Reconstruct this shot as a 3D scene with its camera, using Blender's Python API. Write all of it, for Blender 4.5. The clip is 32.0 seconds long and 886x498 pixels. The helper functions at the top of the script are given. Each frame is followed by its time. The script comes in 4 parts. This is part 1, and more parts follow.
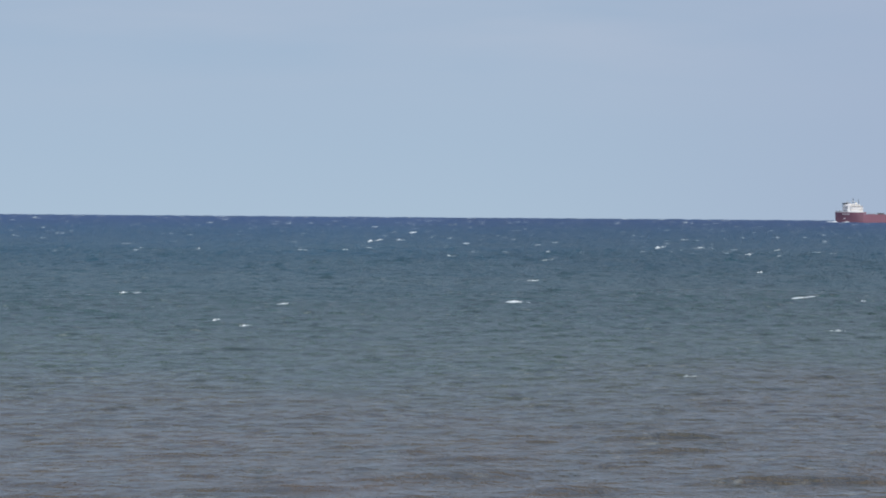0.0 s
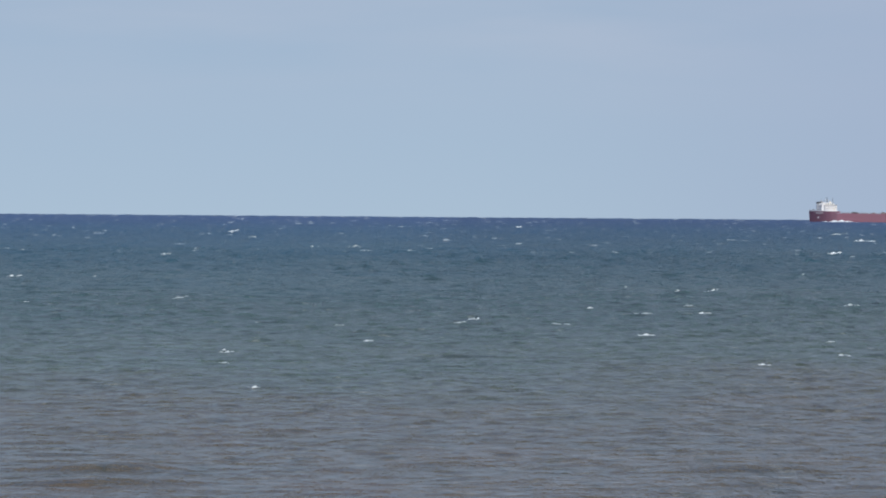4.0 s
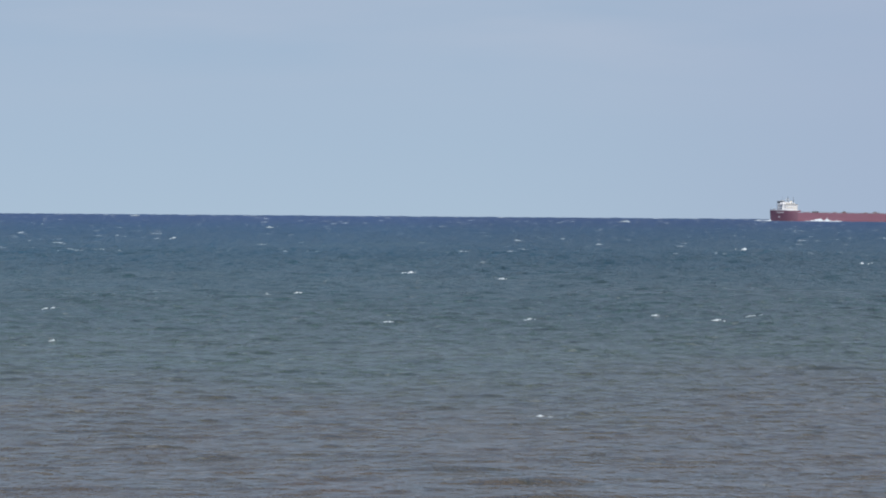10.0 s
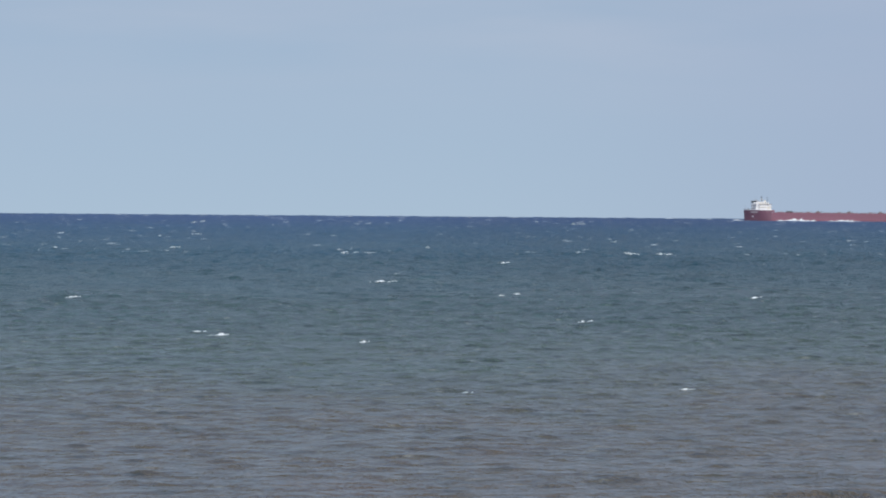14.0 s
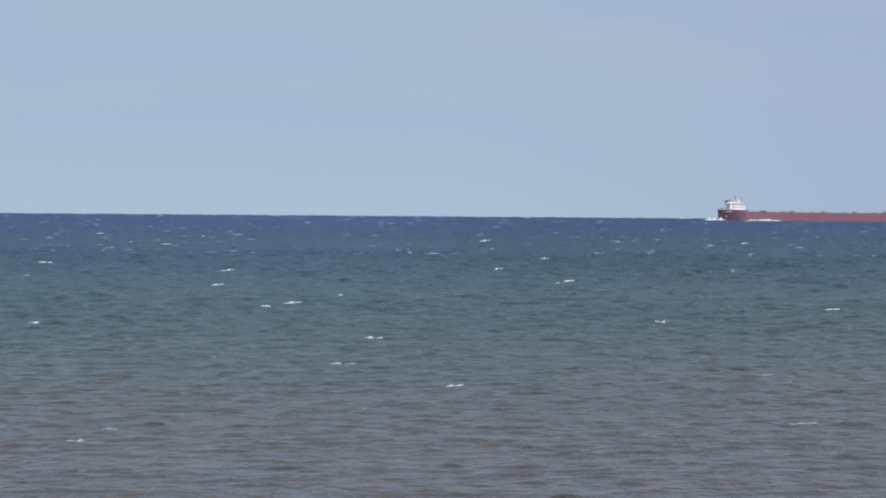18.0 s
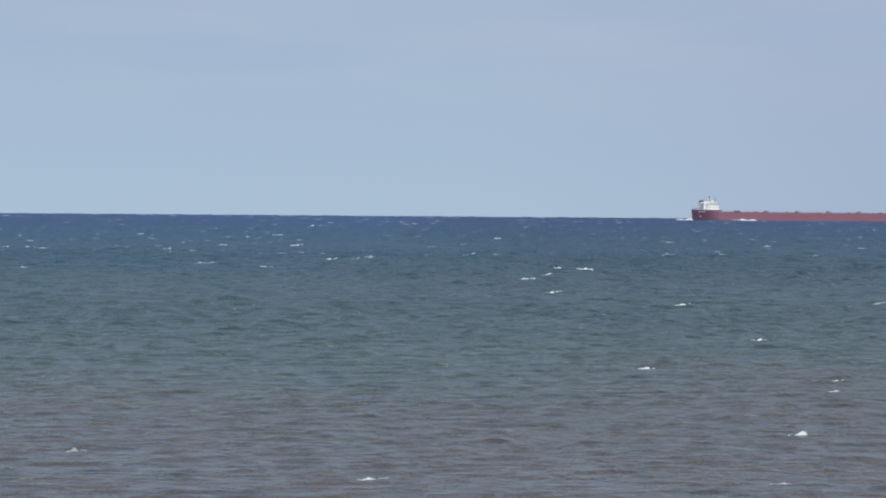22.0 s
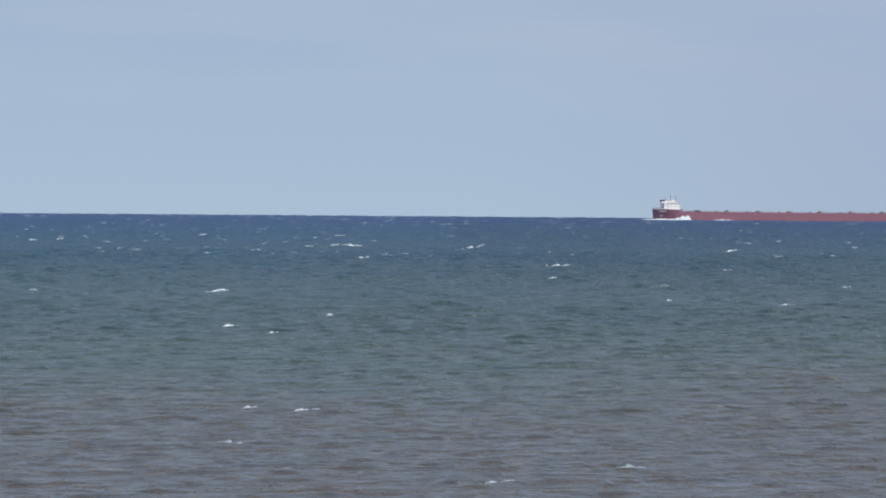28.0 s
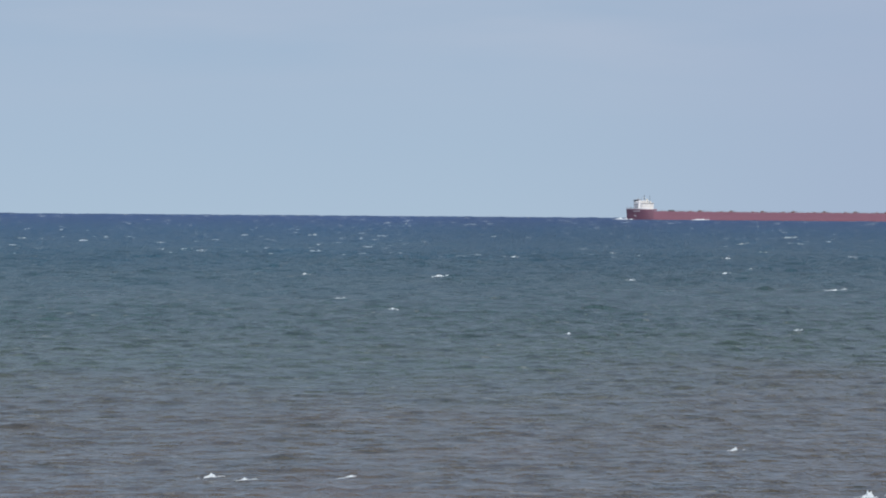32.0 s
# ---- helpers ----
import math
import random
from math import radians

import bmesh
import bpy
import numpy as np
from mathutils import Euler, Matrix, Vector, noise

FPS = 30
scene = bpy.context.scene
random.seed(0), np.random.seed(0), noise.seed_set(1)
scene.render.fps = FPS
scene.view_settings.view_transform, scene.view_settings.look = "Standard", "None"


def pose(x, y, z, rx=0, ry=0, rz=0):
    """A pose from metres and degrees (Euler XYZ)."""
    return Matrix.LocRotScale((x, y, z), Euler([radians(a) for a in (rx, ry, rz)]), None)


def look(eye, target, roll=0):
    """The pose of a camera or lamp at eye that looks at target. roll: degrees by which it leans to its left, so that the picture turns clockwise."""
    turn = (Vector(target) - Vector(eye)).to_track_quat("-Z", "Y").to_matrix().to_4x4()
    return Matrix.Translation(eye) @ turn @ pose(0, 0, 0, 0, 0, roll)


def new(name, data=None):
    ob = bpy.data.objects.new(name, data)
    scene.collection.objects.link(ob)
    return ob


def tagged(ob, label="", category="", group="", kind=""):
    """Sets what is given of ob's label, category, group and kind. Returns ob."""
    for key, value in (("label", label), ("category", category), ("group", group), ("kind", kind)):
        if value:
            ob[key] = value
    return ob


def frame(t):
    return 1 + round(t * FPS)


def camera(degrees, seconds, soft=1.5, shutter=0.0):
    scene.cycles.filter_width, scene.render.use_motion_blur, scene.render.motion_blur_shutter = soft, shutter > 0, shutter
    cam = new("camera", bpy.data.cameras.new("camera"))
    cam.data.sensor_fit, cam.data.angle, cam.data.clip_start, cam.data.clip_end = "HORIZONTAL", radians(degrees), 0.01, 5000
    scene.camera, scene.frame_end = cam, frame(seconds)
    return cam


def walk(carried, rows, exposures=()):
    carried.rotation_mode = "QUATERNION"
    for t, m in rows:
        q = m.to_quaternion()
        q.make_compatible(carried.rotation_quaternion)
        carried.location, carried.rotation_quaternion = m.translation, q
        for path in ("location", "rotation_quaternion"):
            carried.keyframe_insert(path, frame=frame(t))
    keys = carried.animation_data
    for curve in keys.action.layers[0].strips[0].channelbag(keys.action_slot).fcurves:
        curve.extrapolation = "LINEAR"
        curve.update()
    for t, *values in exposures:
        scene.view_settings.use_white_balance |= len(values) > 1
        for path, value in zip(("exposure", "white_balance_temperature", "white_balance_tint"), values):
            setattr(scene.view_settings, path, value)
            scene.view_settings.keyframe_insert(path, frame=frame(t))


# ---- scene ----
# A lake freighter passes far out on a windy lake, seen through a long lens from the shore.
# x runs along the horizon to the right, y out over the lake, z up; the calm water level is z = 0.
EYE = (0.0, 0.0, 9.0)
SECONDS = 32.0
cam = camera(12.05, SECONDS, soft=1.95)


def eye_pose(down, lean, turn=0.0):
    """The camera at the shore, tilted down and leaning a little, in degrees."""
    d, a = radians(down), radians(turn)
    target = (EYE[0] + math.sin(a), EYE[1] + math.cos(a), EYE[2] - math.tan(d))
    return look(EYE, target, lean)


PATH = [
    (0.0, eye_pose(0.529, 0.445)),
    (3.0, eye_pose(0.533, 0.445)),
    (6.0, eye_pose(0.537, 0.445)),
    (9.0, eye_pose(0.540, 0.445)),
    (12.0, eye_pose(0.542, 0.445)),
    (20.0, eye_pose(0.544, 0.445)),
    (32.0, eye_pose(0.545, 0.445)),
]
walk(cam, PATH)

# ---- daylight ----
SUN_HIGH, SUN_TURN = 42.0, 168.0     # degrees: height, and compass turn from +y clockwise
scene.view_settings.exposure = -0.04
world = bpy.data.worlds.new("sky")
scene.world = world
world.use_nodes = True


def sky_nodes():
    nt = world.node_tree
    nt.nodes.clear()
    out = nt.nodes.new("ShaderNodeOutputWorld")
    bg = nt.nodes.new("ShaderNodeBackground")
    bg.inputs["Strength"].default_value = 0.10
    sky = nt.nodes.new("ShaderNodeTexSky")
    sky.sky_type = "NISHITA"
    sky.sun_disc = False
    sky.sun_elevation = radians(SUN_HIGH)
    sky.sun_rotation = radians(SUN_TURN)
    sky.altitude = 0
    sky.air_density = 1.0
    sky.dust_density = 1.6
    sky.ozone_density = 1.0
    co = nt.nodes.new("ShaderNodeTexCoord")
    lift = nt.nodes.new("ShaderNodeVectorMath")
    lift.operation = "ADD"
    lift.inputs[1].default_value = (0, 0, 0.16)
    nt.links.new(co.outputs["Generated"], lift.inputs[0])
    nt.links.new(lift.outputs[0], sky.inputs["Vector"])
    # thin veil of high cloud, in long level streaks
    sc = nt.nodes.new("ShaderNodeVectorMath")
    sc.operation = "MULTIPLY"
    sc.inputs[1].default_value = (9, 9, 60)
    nt.links.new(co.outputs["Generated"], sc.inputs[0])
    nz = nt.nodes.new("ShaderNodeTexNoise")
    nz.inputs["Scale"].default_value = 1.0
    nz.inputs["Detail"].default_value = 4
    nt.links.new(sc.outputs[0], nz.inputs["Vector"])
    sep = nt.nodes.new("ShaderNodeSeparateXYZ")
    nt.links.new(co.outputs["Generated"], sep.inputs[0])
    high = nt.nodes.new("ShaderNodeMapRange")
    high.interpolation_type = "SMOOTHSTEP"
    high.inputs["From Min"].default_value = 0.010
    high.inputs["From Max"].default_value = 0.050
    nt.links.new(sep.outputs["Z"], high.inputs["Value"])
    m1 = nt.nodes.new("ShaderNodeMath")
    m1.operation = "MULTIPLY"
    thin = nt.nodes.new("ShaderNodeMapRange")
    thin.inputs["From Min"].default_value = 0.36
    thin.inputs["From Max"].default_value = 0.66
    nt.links.new(nz.outputs["Fac"], thin.inputs["Value"])
    nt.links.new(thin.outputs["Result"], m1.inputs[0])
    nt.links.new(high.outputs["Result"], m1.inputs[1])
    m2 = nt.nodes.new("ShaderNodeMath")
    m2.operation = "MULTIPLY"
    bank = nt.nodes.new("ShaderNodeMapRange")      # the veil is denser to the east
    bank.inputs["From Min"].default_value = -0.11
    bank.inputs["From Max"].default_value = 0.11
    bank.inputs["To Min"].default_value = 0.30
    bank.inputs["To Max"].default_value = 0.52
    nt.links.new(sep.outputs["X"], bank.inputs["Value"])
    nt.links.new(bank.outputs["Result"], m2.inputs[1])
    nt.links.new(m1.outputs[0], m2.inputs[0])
    mix = nt.nodes.new("ShaderNodeMix")
    mix.data_type = "RGBA"
    mix.inputs[7].default_value = (4.95, 5.5, 6.7, 1)
    nt.links.new(m2.outputs[0], mix.inputs[0])
    veil = nt.nodes.new("ShaderNodeMix")
    veil.data_type = "RGBA"
    haze = nt.nodes.new("ShaderNodeMapRange")      # haze thins out with height
    haze.interpolation_type = "SMOOTHSTEP"
    haze.inputs["From Min"].default_value = 0.06
    haze.inputs["From Max"].default_value = 0.36
    haze.inputs["To Min"].default_value = 0.245
    haze.inputs["To Max"].default_value = 0.0
    nt.links.new(sep.outputs["Z"], haze.inputs["Value"])
    nt.links.new(haze.outputs["Result"], veil.inputs[0])
    veil.inputs[7].default_value = (6.3, 6.9, 8.0, 1)
    nt.links.new(sky.outputs["Color"], veil.inputs[6])
    nt.links.new(veil.outputs[2], mix.inputs[6])
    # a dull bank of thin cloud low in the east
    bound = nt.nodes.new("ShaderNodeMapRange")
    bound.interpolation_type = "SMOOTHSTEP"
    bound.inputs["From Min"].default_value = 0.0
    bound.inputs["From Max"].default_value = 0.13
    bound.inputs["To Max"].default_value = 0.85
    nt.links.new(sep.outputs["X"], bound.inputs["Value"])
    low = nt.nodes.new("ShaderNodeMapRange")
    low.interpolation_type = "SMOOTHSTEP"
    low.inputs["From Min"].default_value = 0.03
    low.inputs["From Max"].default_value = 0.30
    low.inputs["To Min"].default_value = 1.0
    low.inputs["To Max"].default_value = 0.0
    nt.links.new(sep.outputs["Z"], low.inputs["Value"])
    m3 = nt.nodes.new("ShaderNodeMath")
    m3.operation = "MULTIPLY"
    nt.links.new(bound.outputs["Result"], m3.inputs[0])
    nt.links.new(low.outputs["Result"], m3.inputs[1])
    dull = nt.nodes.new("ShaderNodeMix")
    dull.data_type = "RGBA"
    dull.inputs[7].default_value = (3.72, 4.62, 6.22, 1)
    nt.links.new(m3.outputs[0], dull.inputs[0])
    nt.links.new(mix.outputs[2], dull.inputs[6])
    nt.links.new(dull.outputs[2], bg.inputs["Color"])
    nt.links.new(bg.outputs[0], out.inputs["Surface"])


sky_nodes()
sun_data = bpy.data.lights.new("sun", "SUN")
sun_data.energy, sun_data.angle, sun_data.color = 3.2, radians(0.5), (1.0, 0.965, 0.92)
sun = new("sun", sun_data)
_a, _e = radians(SUN_TURN), radians(SUN_HIGH)
sun.matrix_basis = look((100 * math.sin(_a) * math.cos(_e), 100 * math.cos(_a) * math.cos(_e), 100 * math.sin(_e)), (0, 0, 0))


# ---- materials ----
class Nodes:
    """Short hand for node materials."""

    def __init__(self, name):
        self.m = bpy.data.materials.new(name)
        self.m.use_nodes = True
        self.t = self.m.node_tree
        self.b = self.t.nodes["Principled BSDF"]

    def add(self, kind, **sets):
        n = self.t.nodes.new(kind)
        for k, v in sets.items():
            n.inputs[k.replace("_", " ")].default_value = v
        return n

    def link(self, a, b):
        self.t.links.new(a, b)

    def math(self, op, a, b=None, clamp=False):
        n = self.t.nodes.new("ShaderNodeMath")
        n.operation, n.use_clamp = op, clamp
        for i, v in enumerate((a, b)):
            if v is None:
                continue
            if isinstance(v, (int, float)):
                n.inputs[i].default_value = v
            else:
                self.link(v, n.inputs[i])
        return n.outputs[0]

    def span(self, value, a, b, c=0.0, d=1.0, smooth=False):
        n = self.t.nodes.new("ShaderNodeMapRange")
        n.interpolation_type = "SMOOTHSTEP" if smooth else "LINEAR"
        self.link(value, n.inputs["Value"])
        for key, v in (("From Min", a), ("From Max", b), ("To Min", c), ("To Max", d)):
            n.inputs[key].default_value = v
        return n.outputs["Result"]

    def mix(self, fac, a, b):
        n = self.t.nodes.new("ShaderNodeMix")
        n.data_type = "RGBA"
        for i, v in ((0, fac), (6, a), (7, b)):
            if isinstance(v, (int, float)):
                n.inputs[i].default_value = v
            elif isinstance(v, tuple):
                n.inputs[i].default_value = (*v[:3], 1)
            else:
                self.link(v, n.inputs[i])
        return n.outputs[2]

    def noise(self, vec, scale, detail=3.0, rough=0.5):
        n = self.add("ShaderNodeTexNoise", Scale=scale, Detail=detail, Roughness=rough)
        if vec is not None:
            self.link(vec, n.inputs["Vector"])
        return n.outputs["Fac"]

    def scaled(self, vec, s):
        n = self.t.nodes.new("ShaderNodeVectorMath")
        n.operation = "MULTIPLY"
        self.link(vec, n.inputs[0])
        n.inputs[1].default_value = s
        return n.outputs[0]

    def ramp(self, value, stops):
        n = self.t.nodes.new("ShaderNodeValToRGB")
        while len(n.color_ramp.elements) < len(stops):
            n.color_ramp.elements.new(0.5)
        for e, (p, c) in zip(n.color_ramp.elements, stops):
            e.position, e.color = p, (*c, 1)
        self.link(value, n.inputs["Fac"])
        return n.outputs["Color"]


def water_material(name, chop_share):
    n = Nodes(name)
    geo = n.t.nodes.new("ShaderNodeNewGeometry")
    tex = n.t.nodes.new("ShaderNodeTexCoord")
    place = geo.outputs["Position"]
    own = tex.outputs["Object"]
    sep = n.t.nodes.new("ShaderNodeSeparateXYZ")
    n.link(place, sep.inputs[0])
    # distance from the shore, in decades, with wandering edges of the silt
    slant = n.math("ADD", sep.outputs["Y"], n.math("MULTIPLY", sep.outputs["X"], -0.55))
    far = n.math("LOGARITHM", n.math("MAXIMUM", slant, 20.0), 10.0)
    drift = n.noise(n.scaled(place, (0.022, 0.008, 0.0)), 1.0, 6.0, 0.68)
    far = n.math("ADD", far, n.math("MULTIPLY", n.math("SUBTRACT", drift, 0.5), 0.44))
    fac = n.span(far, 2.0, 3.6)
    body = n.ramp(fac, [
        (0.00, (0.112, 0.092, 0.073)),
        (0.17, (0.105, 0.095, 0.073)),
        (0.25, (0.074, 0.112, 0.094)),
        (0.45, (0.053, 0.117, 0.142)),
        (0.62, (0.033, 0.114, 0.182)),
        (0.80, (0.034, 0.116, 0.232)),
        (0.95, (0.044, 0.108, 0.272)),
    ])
    streak = n.noise(n.scaled(own, (0.05, 0.12, 0.0)), 1.0, 5.0, 0.6)
    body = n.mix(n.span(streak, 0.35, 0.7, 0.0, 0.35), body, (0.035, 0.055, 0.058))
    # short dark flecks: wavelet faces turned to the viewer, their darkness put into the colour
    dark_face = n.noise(n.scaled(own, (0.75, 0.17, 0.0)), 1.0, 5.0, 0.65)
    body = n.mix(n.span(dark_face, 0.53, 0.66, 0.0, 0.5), body, (0.022, 0.042, 0.040))
    # pale streaks: spent foam, and sky glints on the crests painted in with it
    glint_foam = n.noise(n.scaled(own, (0.8, 0.40, 0.0)), 1.0, 5.0, 0.68)
    body = n.mix(n.span(glint_foam, 0.57, 0.68, 0.0, 0.55), body, (0.27, 0.29, 0.27))
    # reddish silt stirred up over the shallows
    shoal = n.noise(n.scaled(place, (0.16, 0.05, 0.0)), 1.0, 4.0, 0.6)
    near = n.span(sep.outputs["Y"], 135.0, 185.0, 1.0, 0.0)
    body = n.mix(n.math("MULTIPLY", n.span(shoal, 0.5, 0.7), near), body, (0.108, 0.084, 0.064))
    # foam on breaking crests
    att = n.t.nodes.new("ShaderNodeAttribute")
    att.attribute_name = "foam"
    frayed = n.noise(n.scaled(own, (2.2, 2.2, 2.2)), 1.0, 5.0, 0.7)
    foam = n.math("MULTIPLY", att.outputs["Fac"], n.span(frayed, 0.42, 0.62), True)
    foam = n.span(foam, 0.05, 0.22, 0.0, 1.0, True)
    n.link(n.mix(foam, body, (0.74, 0.84, 0.92)), n.b.inputs["Base Color"])
    n.link(n.math("MAXIMUM", n.span(fac, 0.05, 0.9, 0.185, 0.40), n.math("MULTIPLY", foam, 0.75)), n.b.inputs["Roughness"])
    n.b.inputs["IOR"].default_value = 1.333
    n.b.inputs["Specular IOR Level"].default_value = 0.31
    # chop and ripples
    def ridged(size, detail, rough):
        v = n.noise(n.scaled(own, size), 1.0, detail, rough)
        return n.math("SUBTRACT", 1.0, n.math("ABSOLUTE", n.math("MULTIPLY", n.math("SUBTRACT", v, 0.5), 2.6)))

    broad = ridged((0.19, 0.27, 0.30), 3.0, 0.5)
    chop = ridged((0.52, 0.75, 0.75), 3.0, 0.5)
    rip = ridged((1.4, 1.8, 1.8), 3.0, 0.5)
    hgt = n.math("ADD", n.math("MULTIPLY", chop, 0.24), n.math("MULTIPLY", rip, 0.024))
    hgt = n.math("ADD", hgt, n.math("MULTIPLY", broad, n.span(fac, 0.2, 0.6, 0.20, 0.60)))
    # gusts roughen the water in patches
    gust = n.noise(n.scaled(own, (0.55, 0.13, 0.0)), 1.0, 5.0, 0.65)
    hgt = n.math("MULTIPLY", hgt, n.span(gust, 0.32, 0.68, 0.40, 1.40))
    # the wind is fresher to the east
    hgt = n.math("MULTIPLY", hgt, n.span(sep.outputs["X"], -20.0, 24.0, 1.0, 1.6))
    bump = n.add("ShaderNodeBump", Strength=1.0, Distance=chop_share)
    n.link(hgt, bump.inputs["Height"])
    n.link(bump.outputs[0], n.b.inputs["Normal"])
    return n.m


def paint(name, colour, rough=0.5, wear=(0.3, 0.2, 0.15), amount=0.25, metal=0.0, streaks=True):
    """Ship's paint with grime, rust runs and faint plate unevenness."""
    n = Nodes(name)
    tex = n.t.nodes.new("ShaderNodeTexCoord")
    own = tex.outputs["Object"]
    big = n.noise(n.scaled(own, (0.07, 0.07, 0.35)), 1.0, 5.0, 0.6)
    runs = n.noise(n.scaled(own, (1.4, 1.4, 0.12 if streaks else 1.4)), 1.0, 5.0, 0.65)
    dull = n.mix(n.span(big, 0.3, 0.7, 0.0, 0.5), colour, tuple(c * 0.78 + 0.02 for c in colour))
    col = n.mix(n.span(runs, 0.55, 0.8, 0.0, amount), dull, wear)
    n.link(col, n.b.inputs["Base Color"])
    n.link(n.span(big, 0.3, 0.7, rough - 0.08, rough + 0.12), n.b.inputs["Roughness"])
    n.b.inputs["Metallic"].default_value = metal
    bump = n.add("ShaderNodeBump", Strength=0.4, Distance=0.05)
    n.link(n.noise(n.scaled(own, (0.3, 0.3, 0.3)), 1.0, 3.0), bump.inputs["Height"])
    n.link(bump.outputs[0], n.b.inputs["Normal"])
    return n.m


def foam_material(name, thin, thick):
    n = Nodes(name)
    tex = n.t.nodes.new("ShaderNodeTexCoord")
    a = n.noise(n.scaled(tex.outputs["Object"], (3.0, 3.0, 5.0)), 1.0, 5.0, 0.7)
    n.link(n.mix(n.span(a, 0.3, 0.62), thin, thick), n.b.inputs["Base Color"])
    n.b.inputs["Roughness"].default_value = 0.8
    bump = n.add("ShaderNodeBump", Strength=0.8, Distance=0.15)
    n.link(a, bump.inputs["Height"])
    n.link(bump.outputs[0], n.b.inputs["Normal"])
    return n.m


def glass_material():
    n = Nodes("dark_glass")
    n.b.inputs["Base Color"].default_value = (0.018, 0.026, 0.036, 1)
    n.b.inputs["Roughness"].default_value = 0.08
    return n.m


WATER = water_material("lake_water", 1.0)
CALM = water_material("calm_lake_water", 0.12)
FOAM = foam_material("foam", (0.42, 0.50, 0.55), (0.78, 0.85, 0.90))
SPENT = foam_material("spent_foam", (0.13, 0.19, 0.22), (0.46, 0.53, 0.57))
# hull and bow reds carry some bluish distance haze in their colour
HULL_RED = paint("hull_red_hazed_paint", (0.220, 0.096, 0.138), 0.5, (0.20, 0.09, 0.06), 0.35)
# the bow's red is darker than the hull side's
BOW_RED = paint("bow_dark_red_hazed", (0.168, 0.080, 0.118), 0.45, (0.20, 0.09, 0.06), 0.2)
WHITE = paint("white_paint", (0.75, 0.765, 0.785), 0.45, (0.58, 0.52, 0.46), 0.18)
CREAM = paint("cream_paint", (0.72, 0.66, 0.52), 0.45, (0.5, 0.4, 0.3), 0.2)
HATCH = paint("hatch_grey_red_paint", (0.20, 0.13, 0.13), 0.6, (0.17, 0.09, 0.06), 0.4, streaks=False)
DARK = paint("dark_steel_paint", (0.05, 0.05, 0.055), 0.5, (0.12, 0.07, 0.05), 0.3)
STEEL = paint("grey_steel_paint", (0.32, 0.34, 0.37), 0.45, (0.25, 0.21, 0.19), 0.25)
BOOT = paint("boot_top_paint", (0.215, 0.085, 0.115), 0.55, (0.10, 0.09, 0.06), 0.4)
GLASS = glass_material()

# ---- lake ----
SWELL = Vector((0.36, -0.93)).normalized()      # the way the crests face


class WaveTrain:
    """A fixed relief of wind waves that travels as one piece with its own velocity."""

    def __init__(self, seed, velocity, rms, turn=0.0, peak=2.3, short=0.75):
        rng = np.random.default_rng(seed)
        count = 90
        lam = np.exp(rng.uniform(math.log(short), math.log(9.0), count))
        base = math.atan2(SWELL.y, SWELL.x) + radians(turn)
        ang = base + rng.normal(0, radians(31), count) * (1.3 - 0.4 * np.log(lam) / math.log(12))
        amp = lam ** 0.75 * np.exp(-((np.log(lam) - math.log(peak)) / 0.85) ** 2 * 0.5)
        amp *= rms / math.sqrt(float((amp ** 2).sum()) / 2)
        self.kx, self.ky = 2 * math.pi / lam * np.cos(ang), 2 * math.pi / lam * np.sin(ang)
        self.lam, self.amp, self.ph = lam, amp, rng.uniform(0, 2 * math.pi, count)
        self.v, self.rms = velocity, rms
        long = np.exp(rng.uniform(math.log(14.0), math.log(34.0), 22))
        turn = base + rng.normal(0, radians(26), 22)
        self.sx, self.sy = 2 * math.pi / long * np.cos(turn), 2 * math.pi / long * np.sin(turn)
        self.sp, self.sa = rng.uniform(0, 2 * math.pi, 22), 0.17 / math.sqrt(11.0)

    def height(self, x, y, gap=None):
        h = np.zeros_like(x)
        grown = np.interp(y, (190.0, 350.0, 620.0, 1500.0), (0.35, 0.65, 1.2, 2.2))      # long waves have grown farther out
        for kx, ky, lam, amp, ph in zip(self.kx, self.ky, self.lam, self.amp, self.ph):
            w = amp * np.sin(kx * x + ky * y + ph)
            if gap is not None:
                w = w * np.clip((lam / gap - 1.5) / 1.3, 0.0, 1.0)
            h += w * (grown if lam > 3.4 else 0.45 + 0.55 * grown.clip(0, 1) if lam > 1.9 else 1.0)
        # crests are sharper than troughs
        h = h + 0.55 * (h * h - self.rms ** 2) / (2.2 * self.rms)
        h = h * np.interp(y, (150.0, 240.0, 320.0, 480.0, 1000.0), (0.36, 0.44, 0.58, 0.74, 0.88))
        # longer waves farther out
        s = np.zeros_like(x)
        for kx, ky, ph in zip(self.sx, self.sy, self.sp):
            s += np.sin(kx * x + ky * y + ph)
        g = np.clip((y - 250.0) / 2200.0, 0.0, 1.0)
        return h + s * self.sa * (0.12 + 0.88 * g + 0.7 * np.clip((y - 4300.0) / 700.0, 0.0, 1.0))

    def at(self, x, y, t):
        """Height over a place of the lake at a time."""
        q = np.array([x - self.v[0] * t]), np.array([y - self.v[1] * t])
        return float(self.height(*q)[0])


TRAIN_A = WaveTrain(11, (3.5, -2.6), 0.075)
TRAIN_B = WaveTrain(29, (3.2, -1.9), 0.064, 14.0, 2.9, 1.3)
# stretches of the lake: from, to, spacing across and along the view
FINE = [(104.0, 265.0, 0.22, 0.34), (265.0, 480.0, 0.34, 0.50), (480.0, 1000.0, 0.62, 1.15), (1000.0, 2400.0, 1.05, 3.0), (2400.0, 5060.0, 4.0, 8.0)]
PLAIN = [(104.0, 480.0, 0.55, 0.80), (480.0, 1000.0, 0.95, 1.6)]
